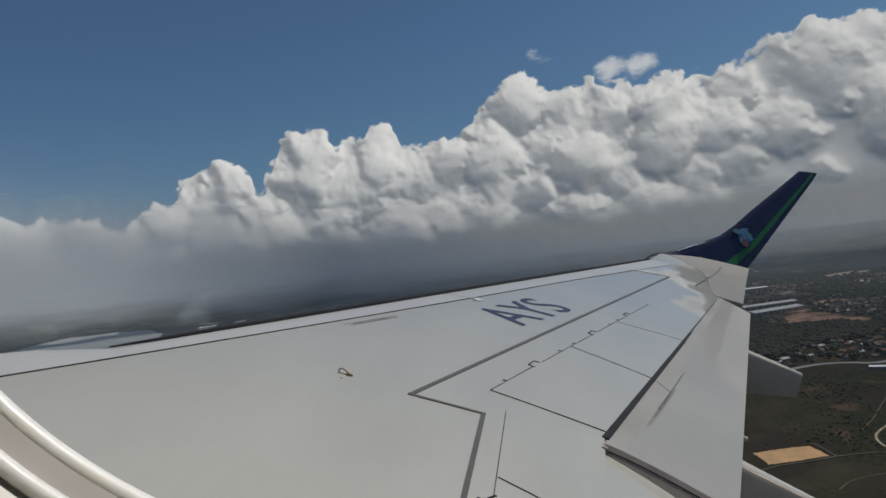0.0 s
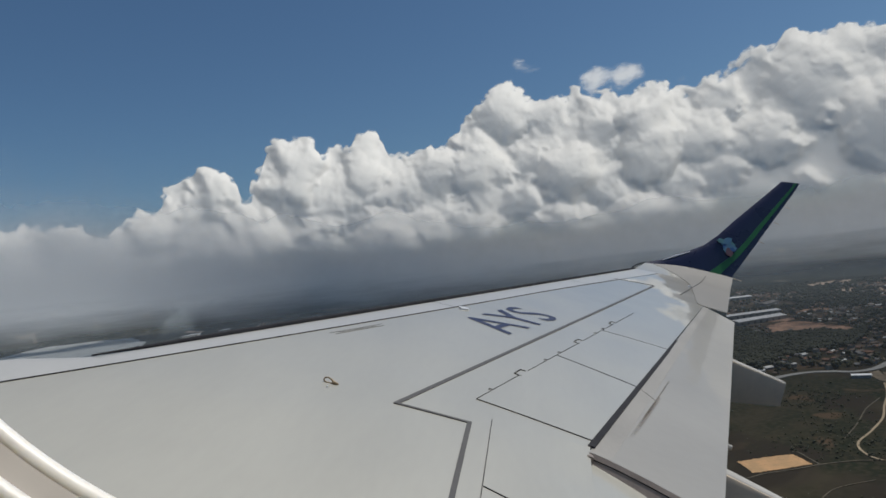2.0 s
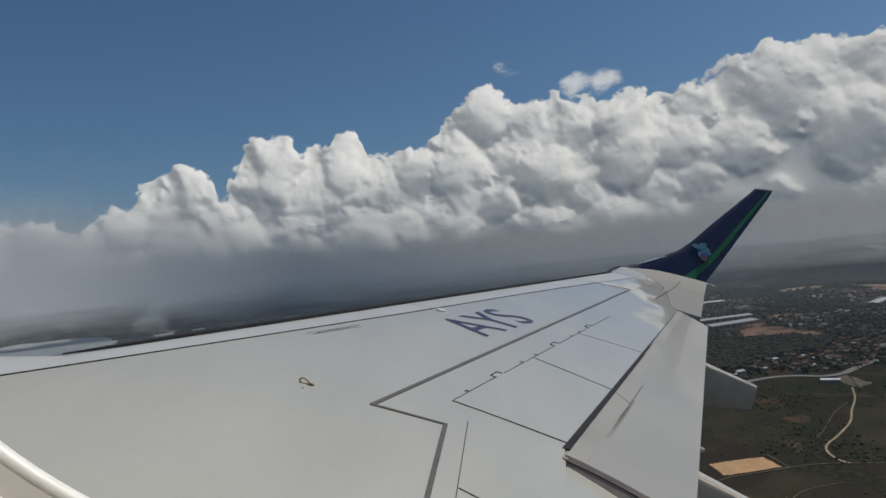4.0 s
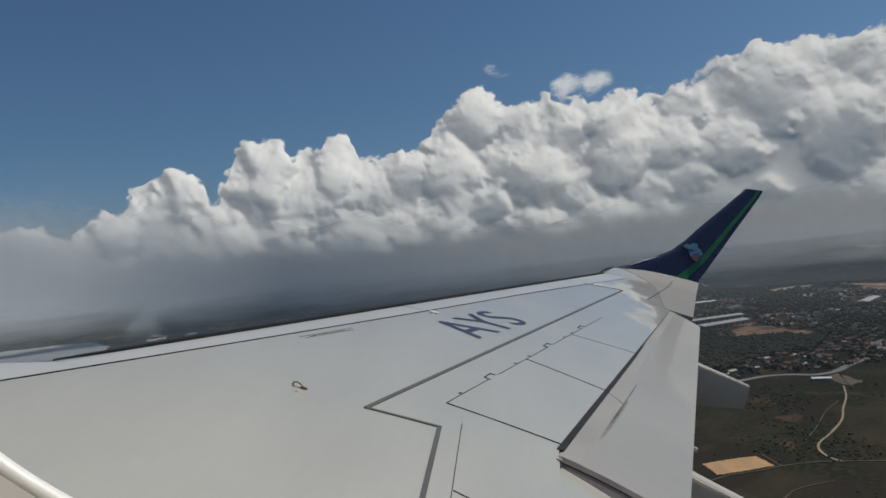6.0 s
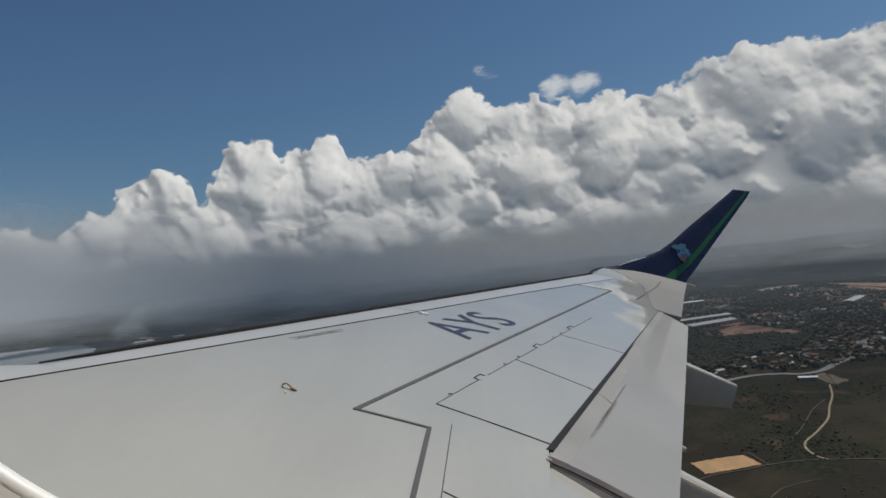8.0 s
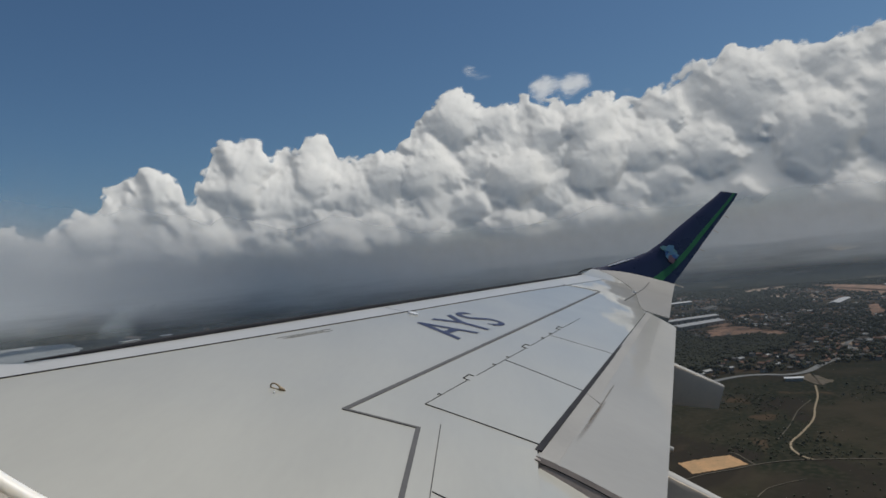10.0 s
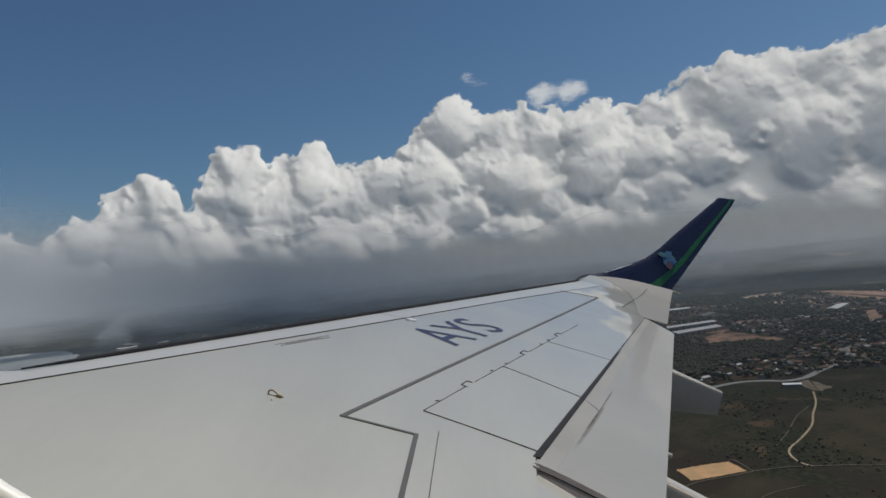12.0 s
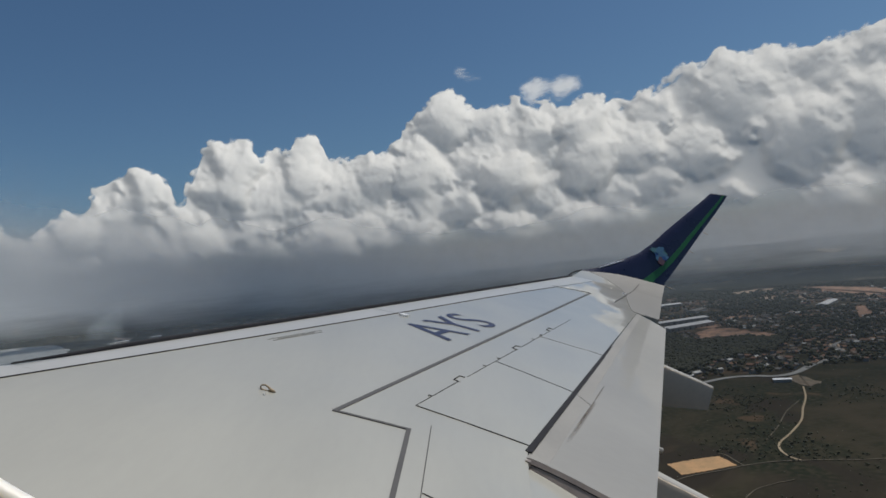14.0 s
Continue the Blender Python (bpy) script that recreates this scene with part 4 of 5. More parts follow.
def cloud_bank(labels, az0, az1, top, base_el, near, far, seed, cuts=(), step=0.08, relief=0.25):
    """A heaped cumulus front between two bearings: a slope of puffs that leans away, with its skyline at top(bearing)."""
    crest = max(top(az0 - (az0 - az1) * i / 200) for i in range(201))
    heap = Heap(az0 + 1.5, az1 - 1.5, base_el - 1.0, crest + 1.0, step, seed)
    pile(heap, az0, az1, base_el, top, random.Random(seed), TOWERS)
    az, el, rs = heap.az, heap.el, np.random.RandomState(seed + 1)
    under = smooth(np.array([top(a) for a in az[:, 0]])[:, None] - el, 2)
    h = np.maximum(heap.h, -0.3 * el + 0.5 * np.minimum(under, 1.2) - 1.0)
    h += 0.5 * drift(rs, h.shape, 3.4 / step) + 0.03 * drift(rs, h.shape, 0.16 / step)
    ragged = 0.5 + 0.2 * drift(rs, h.shape, 0.5 / step)
    ends = np.maximum(0, 2.0 - np.minimum(az0 - az, az - az1)) * 3
    cover = smooth(np.maximum(np.minimum(heap.cover, under + ragged), np.minimum(under - ends - 0.6, 1.5)), 1).ravel()
    lean = near + (far - near) * np.maximum(0, el - base_el) / 13.0
    unit = near * math.pi / 180

    def place(bulge, lean):
        d = lean - bulge
        return np.stack((d * np.cos(np.radians(az)), d * np.sin(np.radians(az)), 200 + lean * np.tan(np.radians(el))), axis=-1)

    grid = place(relief * unit * (smooth(h, 10) + 0.24 * el), lean)
    foot = (el - base_el + 0.4 * smooth(h + 0.24 * el, 4)).ravel()
    idx = np.arange(heap.cols * heap.rows).reshape(heap.cols, heap.rows)
    quads = np.stack((idx[:-1, :-1], idx[1:, :-1], idx[1:, 1:], idx[:-1, 1:]), axis=-1).reshape(-1, 4)
    quads = quads[(cover[quads].max(axis=1) > -0.5) & (foot[quads].max(axis=1) > -0.6)]
    # cloud-scattered light put into the normals: soft shading, no hard shadows between puffs
    view = -grid / np.linalg.norm(grid, axis=2, keepdims=True)
    total = np.zeros_like(grid)
    for cells, share in ((1, 0.36), (3, 0.50), (12, 0.62)):
        g = place(unit * smooth(h, cells), near + 0.35 * (lean - near))
        q = np.cross(np.gradient(g, axis=0), np.gradient(g, axis=1))
        q /= np.linalg.norm(q, axis=2, keepdims=True) + 1e-9
        q *= np.sign((q * view).sum(axis=2).mean())
        total += share * q
    total += np.array((0, 0, 0.40))
    total += view * np.maximum(0, 0.15 - (total * view).sum(axis=2))[..., None]
    total /= np.linalg.norm(total, axis=2, keepdims=True)
    # normals turned from the sun are bent back towards it, lifting the shade
    away = np.array(sun_dir)
    total += away * (0.75 * np.maximum(0, 0.28 - (total * away).sum(axis=2)))[..., None]
    total /= np.linalg.norm(total, axis=2, keepdims=True)
    flat, normals, bearing = grid.reshape(-1, 3), total.reshape(-1, 3), az.ravel()[quads[:, 0]]
    limits = [99.0, *cuts, -99.0]
    for text, hi, lo in zip(labels, limits, limits[1:]):
        used, own = np.unique(quads[(bearing <= hi) & (bearing > lo)], return_inverse=True)
        cloud_mesh(text, flat[used], own.reshape(-1, 4), normals[used], cover[used], foot[used], CLOUD)


def cloud_mesh(text, verts, quads, normals, cover, foot, mat, name="cloud"):
    me = bpy.data.meshes.new(name)
    me.from_pydata(verts.tolist(), [], quads.tolist())
    for key, vals in (("cover", cover), ("foot", foot)):
        me.attributes.new(key, "FLOAT", "POINT").data.foreach_set("value", vals)
    me.polygons.foreach_set("use_smooth", [True] * len(me.polygons))
    me.normals_split_custom_set_from_vertices(normals.tolist())
    me.materials.append(mat)
    me.update()
    tagged(new(name, me), text, name, "cumulus bank" if name == "cloud" else "")


CREST = [(60, 5.4), (40, 6.2), (34.0, 5.8), (32.5, 5.5), (31.5, 4.7), (30.2, 5.5), (28.0, 7.0), (27.1, 6.4), (26.4, 7.9), (25.9, 8.9), (22.8, 9.7),
         (21.2, 9.1), (20.8, 8.2), (20.5, 6.4), (19.9, 7.1), (19.3, 9.0), (17.9, 11.6), (15.4, 12.2), (14.4, 11.5), (13.7, 10.3), (13.1, 10.7), (11.9, 10.9), (11.3, 9.9),
         (10.7, 11.9), (9.2, 12.1), (8.6, 11.5), (8.2, 9.9), (6.1, 10.1), (2.3, 10.1), (1.3, 12.7), (-0.2, 13.7), (-2.7, 14.5), (-3.8, 13.3), (-6.3, 12.5), (-8.3, 13.0),
         (-9.4, 12.3), (-10.4, 13.3), (-11.5, 12.2), (-12.9, 12.9), (-14.7, 12.6), (-15.9, 11.7), (-18.6, 12.4), (-21.8, 13.7), (-23.9, 14.3), (-30.2, 13.4), (-33.5, 13.7), (-40, 14.2), (-62, 13)]


def far_top(az):
    return 0.25 + 1.01 * between(CREST, az - 0.6)


cloud_bank(("low hazy cumulus towers with rounded white heads", "tall white cumulus with grey hollows", "broad high cumulus bank with a bright crown"),
           50, -52, far_top, 1.5, 3620, 4700, 7, cuts=(8.35, -15.9))


def wisp(label, az, el, w, h, dist, seed, step=0.12, mat=None):
    """A scrap of thin cloud: a few soft puffs with torn edges."""
    heap, rng = Heap(az + 1.6 * w, az - 1.6 * w, el - 1.6 * h, el + 1.6 * h, step, seed), random.Random(seed)
    for _ in range(9):
        a, r = az + w * rng.uniform(-0.75, 0.75), h * rng.uniform(0.45, 0.9)
        heap.puff(a, el + h * rng.uniform(-0.3, 0.3), r, 0.0, 0.8)
    d = dist + 160.0 * (heap.el - el) / h
    grid = np.stack((d * np.cos(np.radians(heap.az)), d * np.sin(np.radians(heap.az)), 200 + d * np.tan(np.radians(heap.el))), axis=-1).reshape(-1, 3)
    cover = np.maximum(smooth(heap.cover, 2), -2.0).ravel()
    idx = np.arange(heap.cols * heap.rows).reshape(heap.cols, heap.rows)
    quads = np.stack((idx[:-1, :-1], idx[1:, :-1], idx[1:, 1:], idx[:-1, 1:]), axis=-1).reshape(-1, 4)
    # normals tipped up so the whole scrap takes even sunlight
    normals = -grid / np.linalg.norm(grid, axis=1, keepdims=True) * 0.3 + np.array((0, 0, 1.0))
    normals /= np.linalg.norm(normals, axis=1, keepdims=True)
    cloud_mesh(label, grid, quads, normals, cover, cover * 0 + 9.0, mat or WISP, "smoke" if mat else "cloud")


wisp("small thin cloud scrap in the blue sky", -4.2, 15.8, 1.4, 1.0, 3600, 21)
wisp("small torn white cloud in the blue sky", -10.5, 14.0, 2.7, 1.5, 3600, 22)
wisp("faint small scrap of cloud over the bank", -15.9, 13.3, 0.8, 0.5, 3600, 25)
wisp("thin grey smoke drifting up beside the lake", 27.0, -1.9, 1.0, 1.6, 2950, 31, mat=SMOKE)
wisp("faint smoke hanging over the far fields", 25.4, -1.0, 2.2, 1.1, 2950, 33, mat=SMOKE)

# ---- grey rain and haze under the cloud bank, put into an added sheet's opacity ----
def veil():
    cloth = bpy.data.materials.new("veil")
    cloth.use_nodes = True
    n, l = cloth.node_tree.nodes, cloth.node_tree.links
    n.clear()
    out, mix = n.new("ShaderNodeOutputMaterial"), n.new("ShaderNodeMixShader")
    clear, mist, thru, both = (n.new("ShaderNodeBsdfTransparent"), n.new("ShaderNodeBsdfDiffuse"), n.new("ShaderNodeBsdfTranslucent"), n.new("ShaderNodeMixShader"))
    for q in (mist, thru):
        q.inputs["Color"].default_value = (0.93, 0.935, 0.92, 1)
    co, sep = n.new("ShaderNodeTexCoord"), n.new("ShaderNodeSeparateXYZ")
    l.new(co.outputs["Object"], sep.inputs[0])
    nz = n.new("ShaderNodeTexNoise")
    nz.inputs["Scale"].default_value, nz.inputs["Detail"].default_value = 0.0035, 5
    l.new(co.outputs["Object"], nz.inputs["Vector"])
    lift = n.new("ShaderNodeMath")
    lift.operation, lift.inputs[1].default_value = "MULTIPLY_ADD", 260
    l.new(nz.outputs[0], lift.inputs[0])
    l.new(sep.outputs["Z"], lift.inputs[2])
    side, higher = n.new("ShaderNodeMath"), n.new("ShaderNodeMath")
    side.operation, side.inputs[1].default_value = "MAXIMUM", 0.0
    higher.operation, higher.inputs[1].default_value = "MULTIPLY_ADD", -0.155
    l.new(sep.outputs["Y"], side.inputs[0])
    l.new(side.outputs[0], higher.inputs[0])
    l.new(lift.outputs[0], higher.inputs[2])
    fall, ex, one, rg = (n.new("ShaderNodeMath") for _ in range(4))
    fall.operation, fall.inputs[1].default_value, fall.inputs[2].default_value = "MULTIPLY_ADD", 1 / 70.0, -425 / 70.0
    ex.operation, one.operation, rg.operation = "EXPONENT", "ADD", "DIVIDE"
    one.inputs[1].default_value, rg.inputs[0].default_value = 1.0, 1.0
    l.new(higher.outputs[0], fall.inputs[0])
    l.new(fall.outputs[0], ex.inputs[0])
    l.new(ex.outputs[0], one.inputs[0])
    l.new(one.outputs[0], rg.inputs[1])
    foot, both_f = n.new("ShaderNodeMapRange"), n.new("ShaderNodeMath")
    foot.interpolation_type, both_f.operation = "SMOOTHSTEP", "MULTIPLY"
    foot.inputs["From Min"].default_value, foot.inputs["From Max"].default_value = -30, 205
    # level streaks in the opacity, where the painted haze is thicker
    long, bands, uneven = n.new("ShaderNodeMapping"), n.new("ShaderNodeTexNoise"), n.new("ShaderNodeMath")
    long.inputs["Scale"].default_value = (0.0022, 0.0022, 0.02)
    bands.inputs["Scale"].default_value, bands.inputs["Detail"].default_value, bands.inputs["Roughness"].default_value = 1.0, 6, 0.6
    l.new(co.outputs["Object"], long.inputs["Vector"])
    l.new(long.outputs[0], bands.inputs["Vector"])
    uneven.operation, uneven.inputs[1].default_value = "MULTIPLY_ADD", 120
    l.new(bands.outputs[0], uneven.inputs[0])
    l.new(sep.outputs["Z"], uneven.inputs[2])
    # opacity lowered low down towards the nose, beyond the lake
    level, thinner = n.new("ShaderNodeMath"), n.new("ShaderNodeMath")
    thinner.operation, thinner.inputs[1].default_value, thinner.inputs[2].default_value = "MULTIPLY_ADD", 0.016, 60
    level.operation = "SUBTRACT"
    l.new(side.outputs[0], thinner.inputs[0])
    l.new(uneven.outputs[0], level.inputs[0])
    l.new(thinner.outputs[0], level.inputs[1])
    l.new(level.outputs[0], foot.inputs[0])
    l.new(rg.outputs[0], both_f.inputs[0])
    l.new(foot.outputs[0], both_f.inputs[1])
    both.inputs[0].default_value = 0.33
    l.new(both_f.outputs[0], mix.inputs[0])
    l.new(mist.outputs[0], both.inputs[1])
    l.new(thru.outputs[0], both.inputs[2])
    l.new(clear.outputs[0], mix.inputs[1])
    l.new(both.outputs[0], mix.inputs[2])
    l.new(mix.outputs[0], out.inputs[0])
    verts, faces, na, levels = [], [], 90, (-5, 300, 900, 3200)
    for i in range(na + 1):
        t = radians(-60 + 120 * i / na)
        for z in levels:
            verts.append((3080 * math.cos(t), 3080 * math.sin(t), z))
    m = len(levels)
    for i in range(na):
        for j in range(m - 1):
            faces.append((m * i + j, m * i + m + j, m * i + m + 1 + j, m * i + 1 + j))
    return mesh_of("rain_haze_sheet", verts, faces, cloth, True)


tagged(new("rain_haze_sheet", veil()), "grey sheet with distant rain and haze put into its opacity", "rain", kind="structure")

# ---- land use ----
DIRT = material("dirt_road", (0.32, 0.25, 0.16), 0.95, vary=0.2, scale=0.05, fine=0.4)
FAINT = material("worn_path", (0.15, 0.12, 0.08), 0.95, second=(0.05, 0.045, 0.03), scale=0.08, fine=0.6)
ASPHALT = material("asphalt", (0.24, 0.24, 0.23), 0.9, vary=0.2, scale=0.05, fine=0.5)
SAND = material("sand_field", (0.52, 0.30, 0.14), 0.95, second=(0.30, 0.20, 0.10), scale=0.07, fine=0.3)
RED_EARTH = material("red_earth", (0.58, 0.34, 0.23), 0.95, second=(0.11, 0.075, 0.05), scale=0.03, fine=0.12)
PALE_EARTH = material("pale_earth", (0.55, 0.42, 0.32), 0.95, second=(0.26, 0.18, 0.12), scale=0.02, fine=0.12)
# pale base colour stands in for the clouds mirrored in the lake
WATER = material("water", (0.52, 0.54, 0.53), 0.3, vary=0.1, scale=0.01, fine=0.1)
METAL_ROOF = material("metal_roof", (0.85, 0.86, 0.87), 0.5, vary=0.08, scale=0.1, fine=1.0)
GREY_ROOF = material("grey_roof", (0.17, 0.16, 0.15), 0.8, vary=0.3, scale=0.1, fine=0.8)
HALL_WALL = material("hall_wall", (0.35, 0.34, 0.32), 0.8, vary=0.2, scale=0.1, fine=0.8)
VERGE = material("dry_verge", (0.20, 0.155, 0.105), 0.95, second=(0.07, 0.06, 0.04), scale=0.05, fine=0.3)
BUSH = material("scrub_bush", (0.06, 0.06, 0.032), 0.9, second=(0.03, 0.033, 0.018), scale=0.05, fine=0.5)
FOREST = material("foliage", (0.054, 0.056, 0.028), 0.9, second=(0.027, 0.029, 0.016), scale=0.03, fine=0.4)


def blob(points, wobble, seed, n=6):
    """A closed outline through points with uneven edges."""
    rnd, out = random.Random(seed), []
    for i, a in enumerate(points):
        b = points[(i + 1) % len(points)]
        for k in range(n):
            t = k / n
            out.append((a[0] + (b[0] - a[0]) * t + (rnd.uniform(-wobble, wobble) if k else 0), a[1] + (b[1] - a[1]) * t + (rnd.uniform(-wobble, wobble) if k else 0)))
    return out


FIELDS, HALLS = [], []


def inside(edge, x, y):
    """Whether a spot lies within a closed outline."""
    odd = False
    for (xa, ya), (xb, yb) in zip(edge, edge[1:] + edge[:1]):
        if (ya > y) != (yb > y) and x < xa + (y - ya) / (yb - ya) * (xb - xa):
            odd = not odd
    return odd


def field(name, label, category, points, mat, wobble=4, seed=1, z=0.3):
    FIELDS.append(points)
    v, f = solid(blob(points, wobble, seed, 14), lambda x, y: z, z + 0.5)
    return tagged(new(name, mesh_of(name, v, f, mat)), label, category, kind="structure")


field("sports_field", "bare yellow sand pitch beside a dirt track", "field", [(634, -186), (641, -212), (643, -238), (612, -241), (606, -213), (601, -188)], SAND, 0.9, 2)
field("bare_earth", "orange-red graded earth at a building site", "ground", [(1551, -551), (1594, -605), (1566, -641), (1495, -643), (1439, -661), (1363, -660), (1384, -623), (1441, -588), (1434, -536), (1453, -518)], RED_EARTH, 8, 3)
field("bare_earth", "dusty orange earth beside the halls", "ground", [(1640, -560), (1700, -620), (1650, -650), (1600, -620)], RED_EARTH, 10, 13)
field("bare_earth", "wide orange earthworks beyond the town", "ground", [(2582, -1304), (2478, -1368), (2226, -1400), (1974, -1300), (1974, -1208), (2051, -1207), (2275, -1244)], RED_EARTH, 22, 4)
field("bare_earth", "long strip of pale cleared earth", "ground", [(2584, -1073), (2694, -1236), (2600, -1258), (2506, -1158), (2461, -1031)], PALE_EARTH, 20, 5)
field("bare_earth", "red cutting beside the long shed", "ground", [(1750, -1030), (1752, -1060), (1577, -975), (1512, -925), (1538, -915)], RED_EARTH, 5, 6)
field("bare_earth", "dry pale ground beside the junction", "ground", [(972, -468), (974, -485), (912, -484), (893, -458), (929, -456)], VERGE, 3, 7)
field("bare_earth", "pale verge at the road bend", "ground", [(1066, -538), (1064, -559), (1038, -541), (1042, -527)], VERGE, 2, 8)
field("bare_earth", "pale dusty clearing among houses", "ground", [(1204, -657), (1204, -677), (1108, -631), (1129, -629)], PALE_EARTH, 4, 10)
field("bare_earth", "thin reddish clearing below the strip", "ground", [(2250, -1010), (2300, -1120), (2240, -1130), (2210, -1020)], RED_EARTH, 14, 11)
for k, pts in enumerate(([(3568, -1751), (3732, -1897), (3687, -1956), (3527, -1867), (3457, -1755)], [(2251, -994), (2286, -1055), (2229, -1075), (2160, -1039), (2180, -1005)],
                         [(2221, -1124), (2214, -1153), (2075, -1115), (2022, -1068), (2134, -1093)], [(3251, 1349), (3451, 1326), (3507, 1227), (3335, 1193), (3245, 1272)],
                         [(3700, 1840), (3800, 1850), (3640, 1700), (3500, 1660)], [(2900, -300), (3100, -420), (3060, -460), (2850, -360)], [(3200, 300), (3400, 200), (3330, 160), (3150, 240)])):
    field("bare_earth", "small pale clearing in distant scrub", "ground", pts, PALE_EARTH, 12, 20 + k, 0.6)
field("lake", "flat lake whose pale grey stands in for reflected clouds", "lake", [(3640, 2620), (3625, 2486), (3720, 2361), (3646, 2129), (3174, 1783), (2704, 1560), (2500, 1560), (2400, 1900), (2800, 2400)], WATER, 14, 9, 3.0)


def road(name, label, pts, width, mat, z=0.55):
    v, f = strip(pts, width, lambda x, y: 0.0, z, 0.5, 12)
    return tagged(new(name, mesh_of(name, v, f, mat)), label, "road", kind="structure")


def smooth_path(pts, n=6):
    out = []
    for i in range(len(pts) - 1):
        p = [Vector(pts[max(0, min(len(pts) - 1, i + k))]) for k in (-1, 0, 1, 2)]
        for k in range(n):
            t = k / n
            q = 0.5 * (2 * p[1] + (p[2] - p[0]) * t + (2 * p[0] - 5 * p[1] + 4 * p[2] - p[3]) * t * t + (3 * p[1] - p[0] - 3 * p[2] + p[3]) * t ** 3)
            out.append((q.x, q.y))
    return out + [tuple(pts[-1])]


for k, (x, y) in enumerate(((1230, -760), (1480, -760), (1650, -860), (1350, -880), (1900, -820), (2050, -900), (1780, -740), (2150, -860), (1560, -980), (1960, -560))):
    w, h = 16 + 7 * (k % 4), 40 + 9 * (k % 5)
    field("bare_earth", "small reddish yard among houses and trees", "ground", [(x + w, y), (x + 0.4 * w, y - h), (x - w, y - 0.6 * h), (x - 0.7 * w, y + 0.5 * h), (x + 0.3 * w, y + 0.7 * h)], (RED_EARTH, PALE_EARTH)[k % 2], 6, 40 + k)
road("dirt_track", "winding pale dirt track across scrubland", smooth_path([(897, -451), (840, -424), (786, -392), (738, -365), (693, -330), (667, -307), (645, -296), (621, -293), (607, -297)]), 2.1, DIRT)
road("dirt_track", "narrow dirt track past the sand pitch", smooth_path([(570, -150), (594, -190), (602, -224), (609, -248), (611, -275), (607, -297), (600, -325), (593, -345), (585, -400)]), 1.4, FAINT, 0.7)
road("dirt_track", "faint dirt path in grass", smooth_path([(822, -406), (780, -370), (724, -333), (677, -298)]), 1.0, FAINT, 0.62)
road("dirt_track", "short path along the sand pitch", smooth_path([(650, -240), (644, -244), (625, -245), (610, -246)]), 1.2, FAINT, 0.66)
road("dirt_track", "short pale path in scrub", smooth_path([(562, -267), (557, -248), (550, -231), (542, -222), (533, -214)]), 0.8, FAINT, 0.66)
road("asphalt_road", "grey asphalt road between scrub and town", smooth_path([(930, -260), (963, -323), (989, -360), (1003, -402), (995, -434), (981, -455), (991, -490), (1047, -550), (1082, -616), (1048, -650), (1000, -680)]), 11, ASPHALT, 0.8)
road("asphalt_road", "grey town street", smooth_path([(1082, -616), (1129, -640), (1204, -670), (1300, -800), (1400, -1000)]), 7, ASPHALT, 0.75)
road("dirt_track", "dirt street through the houses", smooth_path([(1204, -667), (1290, -660), (1363, -650)]), 5, DIRT, 0.7)


# ---- halls and long buildings ----
def hall(x, y, turn, length, width, height, roof, label):
    """A shed: walls, a shallow gabled roof with eaves, and a row of doors."""
    HALLS.append((x, y))
    ob = new("warehouse")
    ob.matrix_world = pose(x, y, 0, 0, 0, turn)
    tagged(ob, label, "warehouse", "large halls")
    a, b = length / 2, width / 2
    v = [(sx * a, sy * b, z) for z in (0, height) for sx, sy in ((-1, -1), (1, -1), (1, 1), (-1, 1))] + [(-a, 0, height + width * 0.09), (a, 0, height + width * 0.09)]
    part("wall", mesh_of("wall", v, [(0, 1, 5, 4), (2, 3, 7, 6), (1, 2, 6, 9, 5), (3, 0, 4, 8, 7), (3, 2, 1, 0)], HALL_WALL), ob)
    a, b, e = a + 1, b + 1, 0.25
    rz = height + width * 0.09
    for s in (-1, 1):
        v = [(-a, s * b, height + e), (a, s * b, height + e), (a, 0, rz + e), (-a, 0, rz + e), (-a, s * b, height + 0.02), (a, s * b, height + 0.02), (a, 0, rz + 0.02), (-a, 0, rz + 0.02)]
        part("roof_slope", mesh_of("roof_slope", v, [(0, 1, 2, 3), (7, 6, 5, 4), (0, 4, 5, 1), (1, 5, 6, 2), (2, 6, 7, 3), (3, 7, 4, 0)], roof), ob)
    for k in range(int(length // 18)):
        x0 = -length / 2 + 9 + 18 * k
        v, f = solid([(x0 - 2.5, -width / 2 - 0.15), (x0 + 2.5, -width / 2 - 0.15), (x0 + 2.5, -width / 2 + 0.05), (x0 - 2.5, -width / 2 + 0.05)], lambda p, q: height * 0.6, height * 0.6)
        part("door", mesh_of("door", v, f, GREY_ROOF), ob)
    return ob


hall(1764, -591, -72, 150, 32, 9, METAL_ROOF, "long white metal-roofed warehouse beside bare earth")
hall(1640, -562, -65, 140, 40, 9, METAL_ROOF, "white metal-roofed hall beside orange earth")
hall(1853, -1023, -41, 140, 26, 8, METAL_ROOF, "pale long shed at the edge of town")
hall(2000, -720, -40, 90, 30, 8, GREY_ROOF, "grey shed among trees")
hall(2270, -713, -80, 110, 30, 8, METAL_ROOF, "white shed beyond the houses")
hall(2080, -590, -35, 80, 26, 8, METAL_ROOF, "white shed near the cleared strip")
hall(940, -445, 70, 22, 10, 4, METAL_ROOF, "small white roadside building")
